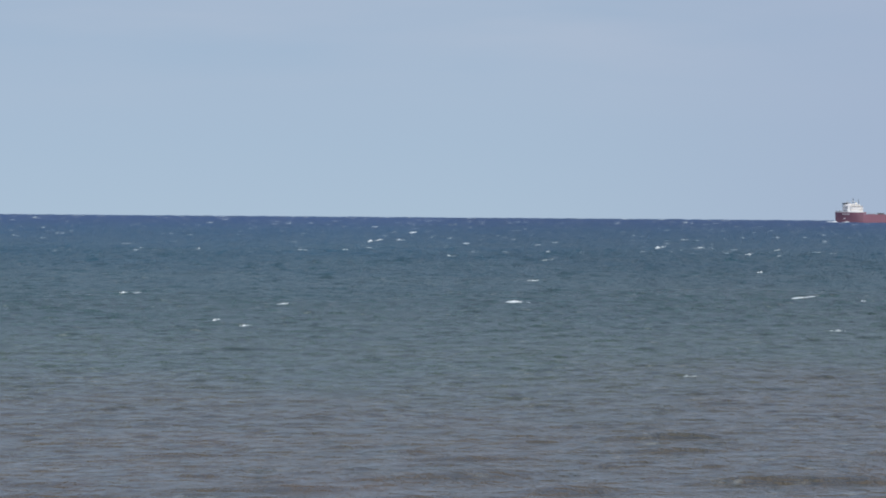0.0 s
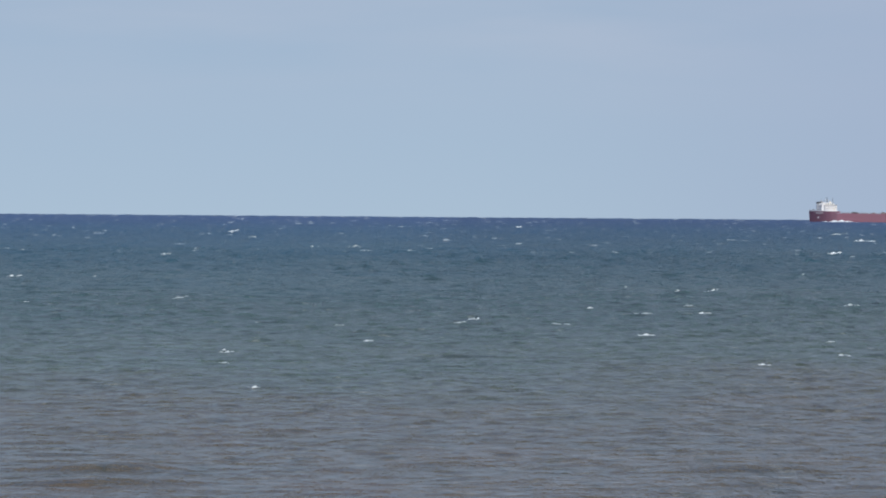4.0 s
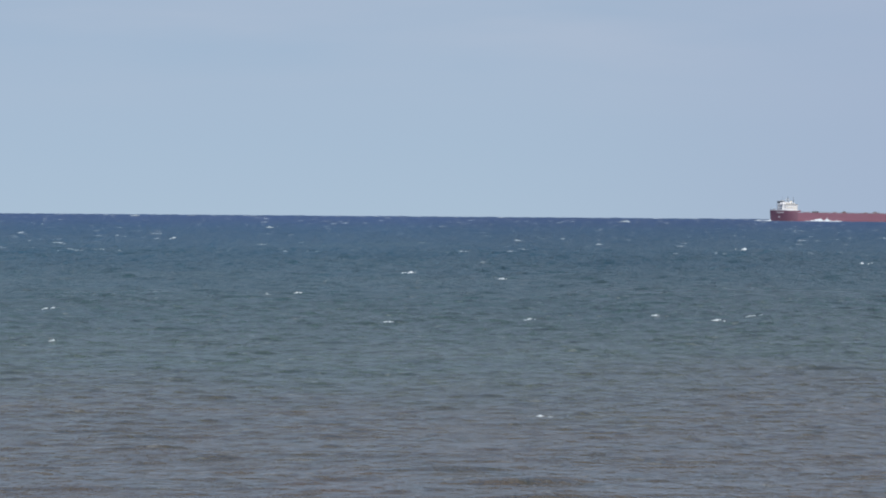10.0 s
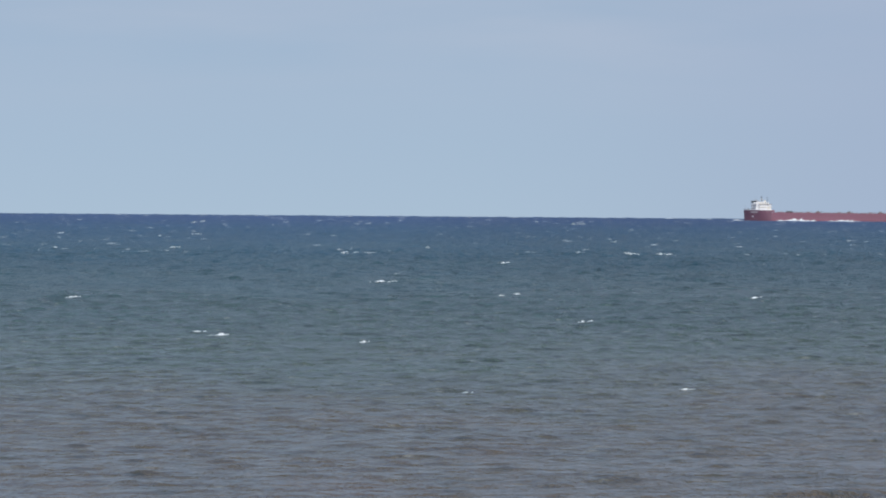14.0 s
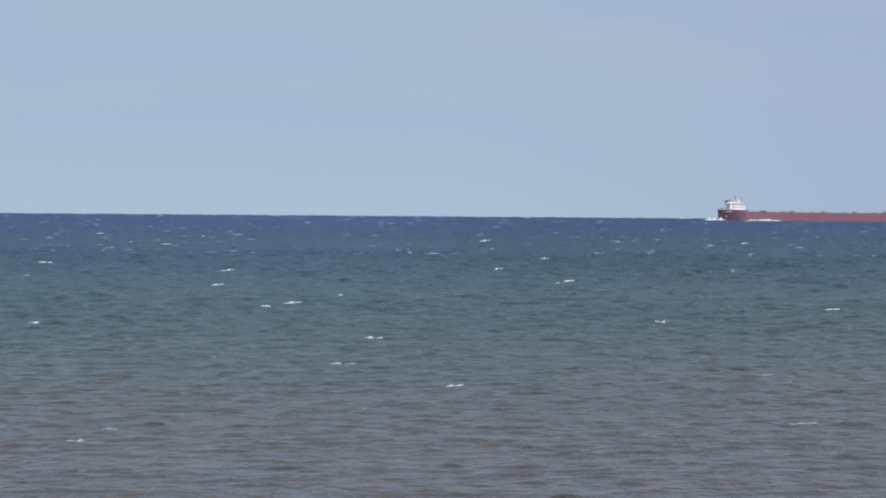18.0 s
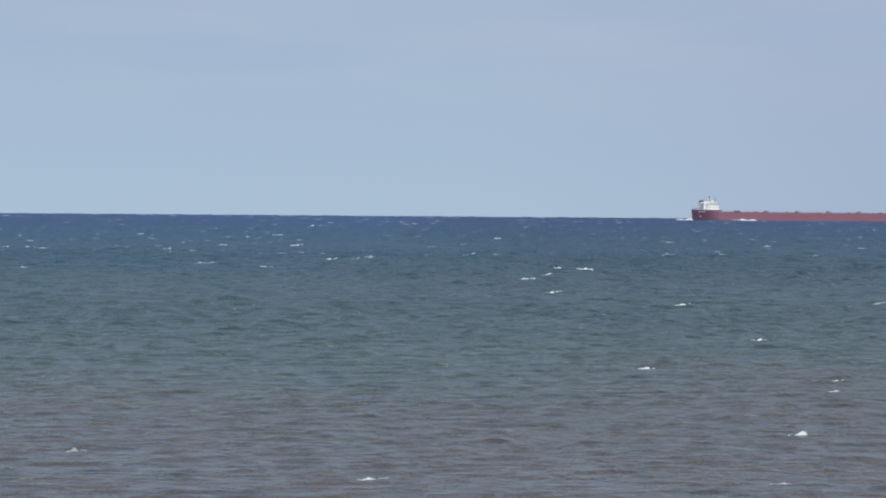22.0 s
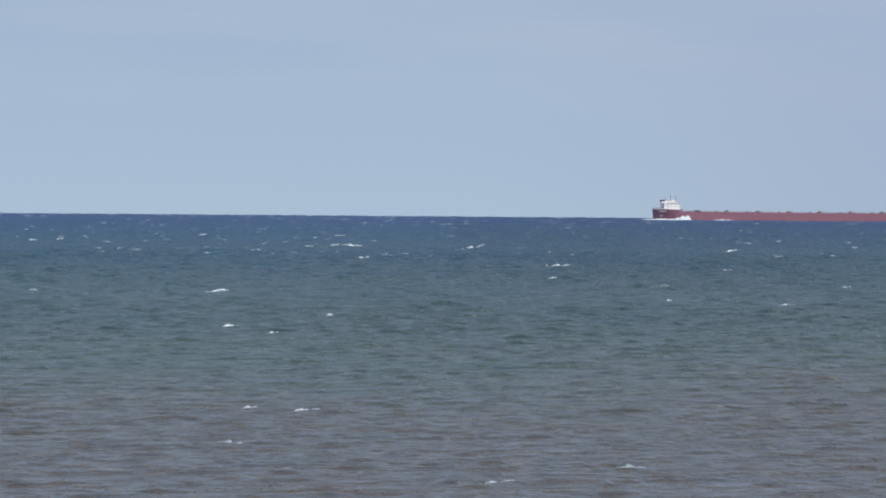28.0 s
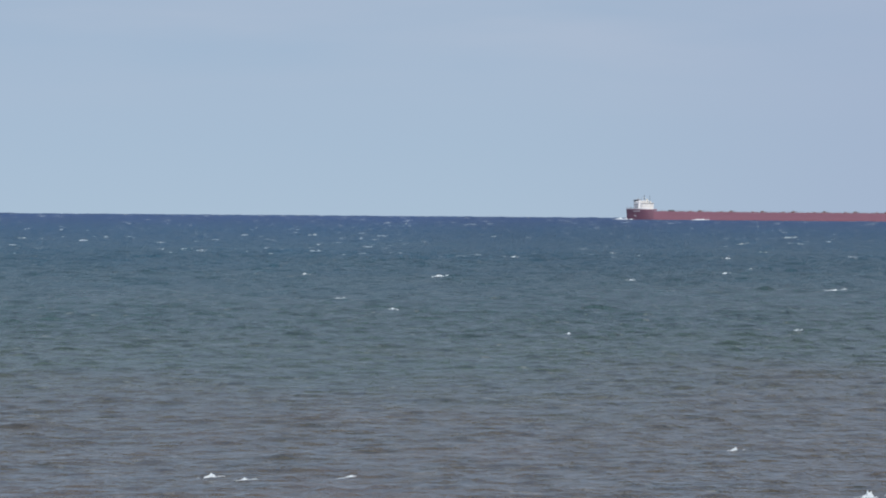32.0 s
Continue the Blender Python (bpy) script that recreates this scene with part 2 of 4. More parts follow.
INSHORE = (2.4, -1.0)       # velocity of the smooth swell over the shallows


def wave_sheet(name, train, stretches, sunk_from=0.0):
    """The relief as one mesh, finest near the shore; wide enough for all its travel."""
    dx, dy = train.v[0] * SECONDS, train.v[1] * SECONDS
    patch = WaveTrain(71, (0, 0), 1.0)
    points, quads, foams, base = [], [], [], 0
    for k, (near, far, across, along) in enumerate(stretches):
        after = stretches[min(k + 1, len(stretches) - 1)]
        r = int((far - near) / along) + 1
        ys = np.linspace(near, far + 0.5 * along, r)
        c = int((0.224 * 0.5 * (near + far) + dx + 0.112 * abs(dy) + 12) / across)
        left, right = -(0.112 * ys + dx + 6), 0.112 * ys + 0.112 * abs(dy) + 6
        u = np.linspace(0, 1, c)
        x = left[:, None] + (right - left)[:, None] * u[None, :]
        y = np.repeat(ys[:, None], c, 1)
        # the shortest waves fade out smoothly into the next stretch
        f = ((y - near) / (far - near)).clip(0, 1) ** 3
        gap = np.maximum(0.8 * along * (after[3] / along) ** f, across * (after[2] / across) ** f)
        z = train.height(x, y, gap)
        if sunk_from:       # the second train lies a little lower and ends under the first
            z -= 0.085 + 0.5 * ((y - sunk_from) / 200.0).clip(0, 1) ** 2
        foam = np.zeros_like(z)
        if far > 850:
            crest = z + 0.09 * patch.height(x * 0.9, y * 0.7)
            step = max(1, r // 8)
            for k in range(0, r, step):
                if ys[k] < 850:
                    continue
                band = crest[k:k + step]
                share = 1.0 + 1.3 * min(1.0, (ys[k] - 850) / 2200)
                lo, hi = np.quantile(band, (1 - 0.0042 * share, 1 - 0.0007 * share))
                foam[k:k + step] = np.clip((band - lo) / (hi - lo), 0, 1)
        idx = base + np.arange(r * c).reshape(r, c)
        points.append(np.stack([x, y, z], -1).reshape(-1, 3).astype(np.float32))
        quads.append(np.stack([idx[:-1, :-1], idx[:-1, 1:], idx[1:, 1:], idx[1:, :-1]], -1).reshape(-1, 4))
        foams.append(foam.ravel().astype(np.float32))
        base += r * c
    points, quads, foams = np.concatenate(points), np.concatenate(quads), np.concatenate(foams)
    me = bpy.data.meshes.new(name)
    me.vertices.add(len(points))
    me.vertices.foreach_set("co", points.ravel())
    me.loops.add(quads.size)
    me.loops.foreach_set("vertex_index", quads.ravel().astype(np.int32))
    me.polygons.add(len(quads))
    me.polygons.foreach_set("loop_start", np.arange(0, quads.size, 4, dtype=np.int32))
    me.polygons.foreach_set("loop_total", np.full(len(quads), 4, dtype=np.int32))
    me.polygons.foreach_set("use_smooth", np.ones(len(quads), dtype=bool))
    att = me.attributes.new("foam", "FLOAT", "POINT")
    att.data.foreach_set("value", foams)
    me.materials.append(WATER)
    me.update(calc_edges=True)
    return new(name, me)


def inshore_sheet():
    """Smooth brown swell that steepens over the shallows and falls away under the chop farther out."""
    rng = np.random.default_rng(5)
    xs, ys = np.linspace(-110.0, 26.0, 340), np.linspace(104.0, 225.0, 270)
    x, y = np.meshgrid(xs, ys)
    z = np.zeros_like(x)
    for _ in range(26):
        lam, a = rng.uniform(3.0, 9.0), math.atan2(SWELL.y, SWELL.x) + rng.normal(0.0, 0.42)
        z += 0.024 * (lam / 6.0) * np.sin(2 * math.pi / lam * (x * math.cos(a) + y * math.sin(a)) + rng.uniform(0, 6.28))
    z = z + 1.3 * z * z - 0.0052 * (y - 124.0)
    verts = np.stack([x, y, z], -1).reshape(-1, 3)
    idx = np.arange(x.size).reshape(x.shape)
    quads = np.stack([idx[:-1, :-1], idx[:-1, 1:], idx[1:, 1:], idx[1:, :-1]], -1).reshape(-1, 4)
    me = bpy.data.meshes.new("inshore_swell")
    me.from_pydata(verts.tolist(), [], quads.tolist())
    me.polygons.foreach_set("use_smooth", np.ones(len(quads), dtype=bool))
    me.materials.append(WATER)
    return new("inshore_swell", me)


def lake_bed_sheet():
    """Calm water below the waves, out past the horizon on all sides."""
    bm = bmesh.new()
    bmesh.ops.create_grid(bm, x_segments=24, y_segments=24, size=12000)
    me = bpy.data.meshes.new("water")
    bm.to_mesh(me)
    bm.free()
    me.materials.append(CALM)
    ob = new("water", me)
    ob.location.z = -1.2
    return tagged(ob, "blue-grey lake water reaching out to the horizon", "water", kind="structure")


water = lake_bed_sheet()
waves_a = tagged(wave_sheet("water_waves", TRAIN_A, FINE), "choppy wind waves, brown inshore and blue far out", "waves", kind="stuff")
waves_b = tagged(wave_sheet("water_waves", TRAIN_B, PLAIN, 800.0), "choppy wind waves, brown inshore and blue far out", "waves", kind="stuff")

inshore = tagged(inshore_sheet(), "smooth brown swell over the silty shallows", "waves", kind="stuff")


# ---- ship ----
def part(name, bm, material, parent, label=""):
    me = bpy.data.meshes.new(name)
    bm.to_mesh(me)
    bm.free()
    me.materials.append(material)
    ob = new(name, me)
    ob.parent = parent
    if label:
        tagged(ob, label)
    return ob


def box(x0, x1, y0, y1, z0, z1, bevel=0.0, bm=None):
    bm = bm or bmesh.new()
    made = bmesh.ops.create_cube(bm, size=1.0, matrix=Matrix.LocRotScale(
        ((x0 + x1) / 2, (y0 + y1) / 2, (z0 + z1) / 2), None, (x1 - x0, y1 - y0, z1 - z0)))
    if bevel:
        edges = list({e for v in made["verts"] for e in v.link_edges})
        bmesh.ops.bevel(bm, geom=edges, offset=bevel, segments=2, affect="EDGES", profile=0.5)
    return bm


def rod(a, b, r0, r1=None, sides=8, bm=None):
    bm = bm or bmesh.new()
    a, b = Vector(a), Vector(b)
    d = b - a
    m = Matrix.Translation((a + b) / 2) @ d.to_track_quat("Z", "Y").to_matrix().to_4x4()
    bmesh.ops.create_cone(bm, cap_ends=True, segments=sides, radius1=r0, radius2=r1 if r1 is not None else r0, depth=d.length, matrix=m)
    return bm


LENGTH, HALF = 305.0, 16.0
SHIP_Y, SHIP_X0, SHIP_SPEED = 4120.0, 384.6, 6.406


def deck_z(x):
    """Height of the main deck's edge over the water along the ship."""
    return 8.0 + 0.9 * max(0.0, 1 - x / 110.0) ** 1.5


def half_beam(x, z):
    """Half the hull's width at a station and height: a full bluff bow, flared above."""
    entry = 27.0 - 0.6 * max(z, 0.0)
    s = min(1.0, max(0.0, (x - stem_x(z)) / entry))
    w = HALF * (1 - (1 - s) ** 2.1) ** 0.92
    if x > LENGTH - 18:
        w *= 1 - 0.22 * ((x - LENGTH + 18) / 18) ** 2
    return w


def stem_x(z):
    return 0.7 - 0.07 * z


def hull_shell(x_from, x_to, z_low, z_top, steps, levels, proud=0.0):
    """Both sides of the plating between two stations and two heights, closed above and below."""
    bm = bmesh.new()
    rows = []
    for j in range(levels + 1):
        row_l, row_r = [], []
        for i in range(steps + 1):
            f = (i / steps) ** 1.5 if x_from <= 0 else i / steps
            x = x_from + (x_to - x_from) * f
            zt = z_top(x)
            z = z_low + (zt - z_low) * j / levels
            xs = max(x, stem_x(z)) if x_from <= 0 else x
            w = half_beam(xs, z) + proud
            row_l.append(bm.verts.new((xs, -w, z)))
            row_r.append(bm.verts.new((xs, w, z)))
        rows.append((row_l, row_r))
    for (l0, r0), (l1, r1) in zip(rows, rows[1:]):
        for i in range(steps):
            bm.faces.new((l0[i], l0[i + 1], l1[i + 1], l1[i]))
            bm.faces.new((r0[i + 1], r0[i], r1[i], r1[i + 1]))
        bm.faces.new((l0[-1], r0[-1], r1[-1], l1[-1]))
        bm.faces.new((r0[0], l0[0], l1[0], r1[0]))
    for l, r, up in ((*rows[-1], True), (*rows[0], False)):
        for i in range(steps):
            q = (l[i], l[i + 1], r[i + 1], r[i])
            bm.faces.new(q if up else q[::-1])
    bmesh.ops.remove_doubles(bm, verts=bm.verts, dist=0.02)
    bmesh.ops.recalc_face_normals(bm, faces=bm.faces)
    return bm


def hull_patch(x0, x1, z0, z1, steps=6):
    """A thin plate that lies on the near side of the bow and follows its curve."""
    bm = bmesh.new()
    rings = []
    for i in range(steps + 1):
        x = x0 + (x1 - x0) * i / steps
        rings.append([bm.verts.new((x, -half_beam(x, z) - out, z)) for z, out in ((z0, 0.07), (z1, 0.07), (z1, -0.25), (z0, -0.25))])
    for a, b in zip(rings, rings[1:]):
        for k in range(4):
            m = (k + 1) % 4
            bm.faces.new((a[k], b[k], b[m], a[m]))
    bm.faces.new(rings[0])
    bm.faces.new(rings[-1][::-1])
    bmesh.ops.recalc_face_normals(bm, faces=bm.faces)
    return bm


def prow_block(x0, x1, w0, w1, z0, z1):
    """A house block whose sides slant in towards the front."""
    bm = bmesh.new()
    plan = [(x0, -w0), (x1 - 2.5, -w1), (x1, -w1), (x1, w1), (x1 - 2.5, w1), (x0, w0)]
    low, top = [bm.verts.new((x, y, z0)) for x, y in plan], [bm.verts.new((x, y, z1)) for x, y in plan]
    bm.faces.new(top)
    bm.faces.new(low[::-1])
    for i in range(6):
        k = (i + 1) % 6
        bm.faces.new((low[i], low[k], top[k], top[i]))
    bmesh.ops.recalc_face_normals(bm, faces=bm.faces)
    bmesh.ops.bevel(bm, geom=list(bm.edges), offset=0.15, segments=2, affect="EDGES", profile=0.5)
    return bm


def slant_pane(side, k, count, z0, z1):
    """A pane on the slanting side of the pilothouse."""
    a, b = Vector((7.4, 3.6)), Vector((11.7, 10.0))
    p, q = a.lerp(b, (k + 0.05) / count), a.lerp(b, (k + 0.95) / count)
    out = Vector((-(b - a).y, (b - a).x)).normalized() * 0.06
    bm = bmesh.new()
    ring = [p + out, q + out, q - out, p - out]
    low, top = [[bm.verts.new((v.x, v.y * side, z)) for v in ring] for z in (z0, z1)]
    bm.faces.new(top)
    bm.faces.new(low[::-1])
    for i in range(4):
        m = (i + 1) % 4
        bm.faces.new((low[i], low[m], top[m], top[i]))
    bmesh.ops.recalc_face_normals(bm, faces=bm.faces)
    return bm


def build_ship():
    ship = new("lake_freighter")
    tagged(ship, "long red-brown lake freighter with a white forward pilothouse, under way", "ship")
    hull = part("hull", hull_shell(26.0, LENGTH, -2.0, deck_z, 40, 4), HULL_RED, ship, "red-brown steel hull side with distance haze in its colour")
    part("boot_top", hull_shell(26.02, LENGTH - 0.1, -2.2, lambda x: 0.9, 30, 1, 0.06), BOOT, hull, "dark waterline band")
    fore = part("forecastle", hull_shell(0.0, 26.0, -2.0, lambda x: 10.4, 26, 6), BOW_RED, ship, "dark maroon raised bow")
    part("bulwark", hull_shell(0.0, 26.4, 10.4, lambda x: 11.3 + 0.3 * max(0, 1 - x / 12), 26, 1), WHITE, fore, "white bulwark band")
    # lettering on the bow, as a plain bar
    part("name_bar", hull_patch(6.0, 12.8, 8.3, 8.95), WHITE, fore, "white lettering bar")
    part("emblem", hull_patch(7.5, 9.0, 3.7, 4.8), WHITE, fore, "small white mark low on the bow")
    for k in range(5):
        x = 12.5 + 2.6 * k
        y = -half_beam(x, 6.4)
        part("porthole", rod((x, y - 0.08, 6.4), (x, y + 0.5, 6.4), 0.24, sides=10), DARK, fore)
    # forward house: pilothouse block, lower cabin block and their fittings
    house = part("pilothouse", prow_block(7.4, 14.2, 3.6, 10.0, 10.4, 19.3), WHITE, ship, "white pilothouse block with a bevelled front")
    part("roof", prow_block(6.8, 14.6, 3.9, 10.6, 19.3, 19.7), STEEL, house, "grey pilothouse roof")
    for side in (-1, 1):
        for k in range(6):
            part("window_pane", slant_pane(side, k, 6, 17.9, 19.2), GLASS, house)
        for k in range(3):
            for z in (11.8, 14.6):
                part("porthole", slant_pane(side, 2 * k + 0.6, 7, z, z + 0.8), GLASS, house)
    for k in range(5):
        y = -3.4 + 1.4 * k
        part("window_pane", box(7.32, 7.5, y, y + 1.15, 17.9, 19.2), GLASS, house)
    part("bridge_wing", box(8.6, 11.6, -14.6, -9.5, 17.0, 17.25, 0.05), WHITE, house)
    part("bridge_wing", box(8.6, 11.6, 9.5, 14.6, 17.0, 17.25, 0.05), WHITE, house)
    part("wing_screen", box(8.6, 11.6, -14.6, -14.5, 17.25, 18.3), WHITE, house)
    cabin = part("cabin", box(14.2, 26.3, -12.0, 12.0, 10.4, 16.4, 0.25), WHITE, ship, "white deckhouse block")
    part("upper_cabin", box(14.2, 21.8, -9.0, 9.0, 16.4, 18.9, 0.2), WHITE, cabin)
    part("cabin_deck", box(13.9, 26.8, -12.9, 12.9, 16.4, 16.62), CREAM, cabin, "cream deck edge")
    part("cabin_deck", box(14.0, 26.8, -12.9, 12.9, 13.3, 13.5), CREAM, cabin, "cream deck edge")
    for k in range(5):
        x = 15.6 + 2.2 * k
        for z in (14.6,):
            part("window_pane", box(x, x + 0.55, -12.05, -11.9, z, z + 0.65), GLASS, cabin)
    for k in range(3):
        x = 15.4 + 2.2 * k
        part("window_pane", box(x, x + 0.9, -9.05, -8.9, 17.2, 18.1), GLASS, cabin)
    part("cabin_door", box(22.9, 23.9, -12.06, -11.9, 10.5, 12.6), CREAM, cabin, "cream steel door")
    part("ventilator", rod((20.2, -5, 16.4), (20.2, -5, 20.2), 0.9, 0.75, 12), CREAM, cabin, "cream ventilator trunk")
    part("ventilator", rod((23.6, -4, 16.4), (23.6, -4, 18.2), 0.7, 0.6, 12), WHITE, cabin)
    mast = part("mast", rod((17.6, 0, 18.9), (17.6, 0, 24.2), 0.40, 0.24, 10), DARK, ship, "dark steel signal mast")
    part("yard", rod((17.6, -3.4, 22.2), (17.6, 3.4, 22.2), 0.12), DARK, mast)
    part("radar", box(15.9, 19.2, -0.2, 0.2, 21.0, 21.4, 0.05), WHITE, mast, "white radar scanner bar")
    part("stay", rod((17.6, 0, 24.4), (14.4, 0, 20.0), 0.06), DARK, mast)
    rear = part("mast", rod((23.0, 0, 16.4), (23.0, 0, 23.6), 0.22, 0.14, 8), DARK, ship, "thin dark aft mast")
    part("yard", rod((23.0, -2, 22.6), (23.0, 2, 22.6), 0.09), DARK, rear)
    part("lookout_gear", box(10.6, 13.2, -1.6, 1.6, 19.7, 20.5, 0.15), STEEL, house, "grey gear on the roof")
    part("searchlight", rod((10.2, -6, 19.7), (10.2, -6, 20.5), 0.25, sides=10), STEEL, house)
    part("aerial", rod((12.0, 1, 20.5), (12.0, 1, 23.0), 0.07), DARK, house)
    part("jackstaff", rod((1.6, 0, 11.2), (0.6, 0, 15.6), 0.1, 0.05), STEEL, fore, "thin bow staff")
    part("windlass", box(3.4, 5.2, -2.5, 2.5, 10.5, 12.0, 0.2), DARK, fore)
    part("ladder_house", box(26.4, 29.4, -13.5, 13.5, 8.9, 10.6, 0.2), HULL_RED, ship, "red-brown housing at the break of the deck")
    # main deck fittings
    for k in range(27):
        x = 33.5 + 9.0 * k
        hatch = part("hatch_cover", box(x, x + 5.6, -10.5, 10.5, deck_z(x) - 0.05, deck_z(x) + 0.32, 0.1), HATCH, ship)
    for k in range(8):
        x = 71.8 + 30.4 * (k - 1)
        z = deck_z(x)
        if k:
            gear = part("deck_housing", box(x - 2.0, x + 2.0, -14.6, -9.0, z, z + 1.35, 0.25), HATCH, ship, "dark steel deck housing")
            part("housing_cap", box(x - 1.1, x + 1.1, -13.8, -10.0, z + 1.35, z + 1.8, 0.1), DARK, gear)
            part("vent_pipe", rod((x + 3.4, -13.5, z), (x + 3.4, -13.5, z + 1.6), 0.22), DARK, gear)
        x -= 9.6
        if k:
            part("deck_locker", box(x - 1.3, x + 1.3, -14.4, -11.5, z, z + 1.1, 0.2), HATCH, ship, "low grey-red deck locker")
    part("deck_locker", box(40.5, 46.5, -14.4, -10.5, deck_z(43), deck_z(43) + 1.5, 0.3), DARK, ship, "dark deck locker near the bow")
    for side in (-1, 1):
        bm = bmesh.new()
        y = side * 15.7
        for k in range(135):
            x0 = 30.0 + 2.0 * k
            z0, z1 = deck_z(x0), deck_z(x0 + 2.0)
            box(x0 - 0.04, x0 + 0.04, y - 0.04, y + 0.04, z0, z0 + 1.1, bm=bm)
            for h in (0.55, 1.1):
                rod((x0, y, z0 + h), (x0 + 2.0, y, z1 + h), 0.045, sides=4, bm=bm)
        part("railing", bm, STEEL, ship, "thin grey deck railing")
    for k in range(9):
        x = 32.0 + 30.0 * k
        part("rubbing_strake", box(x, x + 29.8, -16.12, -15.9, 5.5, 5.75), HULL_RED, hull)
    return ship


ship = build_ship()


# ---- whitecaps and bow waves ----
MOVES = []      # (thing, time of its fullest state, seconds before, seconds after, place then, velocity, depth when gone)
CAP_SPEED = TRAIN_A.v


def water_top(x, y, t):
    return max(TRAIN_A.at(x, y, t), TRAIN_B.at(x, y, t))


def foam_mound(length, deep, high, seed, at=(0.0, 0.0, 0.0), skirt=0.22, slope=0.0, rough=1.0):
    """Vertices and faces of a ragged breaker: a thin tail that rises to a blunt head."""
    rng = np.random.default_rng(seed)
    nu, nv = 18, 6
    p0, p1, p2 = rng.uniform(0, 6.28, 3)
    head = rng.uniform(0.5, 0.8)
    verts, faces = [], []
    for i in range(nu + 1):
        u = i / nu
        rise = (u / head) ** 1.3 if u < head else max(0.0, 1 - ((u - head) / (1 - head)) ** 2.2)
        rag = 0.72 + rough * (0.2 * math.sin(u * 17 + p0) + 0.16 * math.sin(u * 31 + p1) + rng.uniform(-0.12, 0.12))
        ridge = high * max(0.0, 0.12 + 0.88 * rise) * max(0.15, rag) * math.sin(math.pi * min(max(u, 0.02), 0.98)) ** 0.4
        if i in (0, nu):
            ridge = -0.05
        bow = 0.35 * deep * math.sin(u * 3.1 + p2)
        for j in range(nv + 1):
            v = j / nv * 2 - 1
            half = deep * 0.5 * (0.35 + 0.65 * math.sin(math.pi * min(1, u * 0.9 + 0.1)))
            z = ridge * (1 - abs(v) ** 1.6) - skirt * abs(v) ** 3 + rng.normal(0, 0.10 * rough) * high * (1 - abs(v))
            verts.append((at[0] + (u - 0.5 + rng.uniform(-0.02, 0.02)) * length, at[1] + bow + v * half, at[2] + z + slope * (u - 0.5)))
    for i in range(nu):
        for j in range(nv):
            a = i * (nv + 1) + j
            faces.append((a, a + nv + 1, a + nv + 2, a + 1))
    return verts, faces


def foam_object(name, pieces, place, material=FOAM):
    verts, faces = [], []
    for v, f in pieces:
        base = len(verts)
        verts += v
        faces += [tuple(k + base for k in q) for q in f]
    me = bpy.data.meshes.new(name)
    me.from_pydata(verts, [], faces)
    me.polygons.foreach_set("use_smooth", np.ones(len(faces), dtype=bool))
    me.materials.append(material)
    ob = new(name, me)
    ob.location = place
    return ob


def breaker(length, y, seed, at=(0.0, 0.0, 0.0)):
    """A whitecap: a tumbling head of foam on a slanting crest, drawn out into thin broken streaks."""
    rng = np.random.default_rng(seed + 7)
    fine = 0.000135 * y                      # a streak's thickness
    close = y < 330
    slope = length * (rng.uniform(-0.03, 0.13) if close else rng.uniform(-0.05, 0.19))
    big = y < 450 and length > 1.4
    if close and length > 2.2:
        head, lift = 0.75, 0.13 * length
    elif big:
        head, lift = rng.choice((0.3, 0.45, 0.75)), fine * 2.0 + rng.uniform(0.03, 0.085) * length
    elif y < 170:
        head, lift = rng.uniform(0.35, 0.6), rng.uniform(0.10, 0.26) * length
    elif close:
        head, lift = rng.uniform(0.35, 0.6), fine * 2.0 + rng.uniform(0.03, 0.09) * length
    else:
        head, lift = rng.uniform(0.25, 0.55), fine * rng.uniform(1.7, 2.6) + rng.uniform(0.01, 0.05) * length
    head = head * length if close else min(head * length, 0.0042 * y)
    mid = rng.uniform(-0.5, 0.7) * (length - head) * 0.6

    def on_crest(x, dy, dz=0.0):
        return at[0] + x, at[1] + dy, at[2] + slope * x / length + dz

    made = [foam_mound(head, 0.16 * length, lift * rng.uniform(0.75, 1.3), seed, on_crest(mid, 0.0), 0.4 * fine, slope * head / length, 0.6)]
    x, k = rng.uniform(-0.6, -0.35) * length, 0
    while x < 0.55 * length and k < (6 if close else 9):
        piece = min(length * rng.choice((0.10, 0.18, 0.32, 0.5)), 0.0030 * y) * rng.uniform(0.8, 1.2)
        off = on_crest(x + 0.5 * piece, rng.uniform(-0.25, 0.35) * length, rng.uniform(-1.2, 0.8) * fine)
        made.append(foam_mound(piece, 0.10 * length, fine * rng.uniform(0.5, 1.7), seed + 50 + k, off, 0.4 * fine, slope * piece / length * 1.2))
        x += piece * rng.uniform(0.4, 0.9) + length * rng.choice((0.0, 0.08, 0.25))
        k += 1
    return made


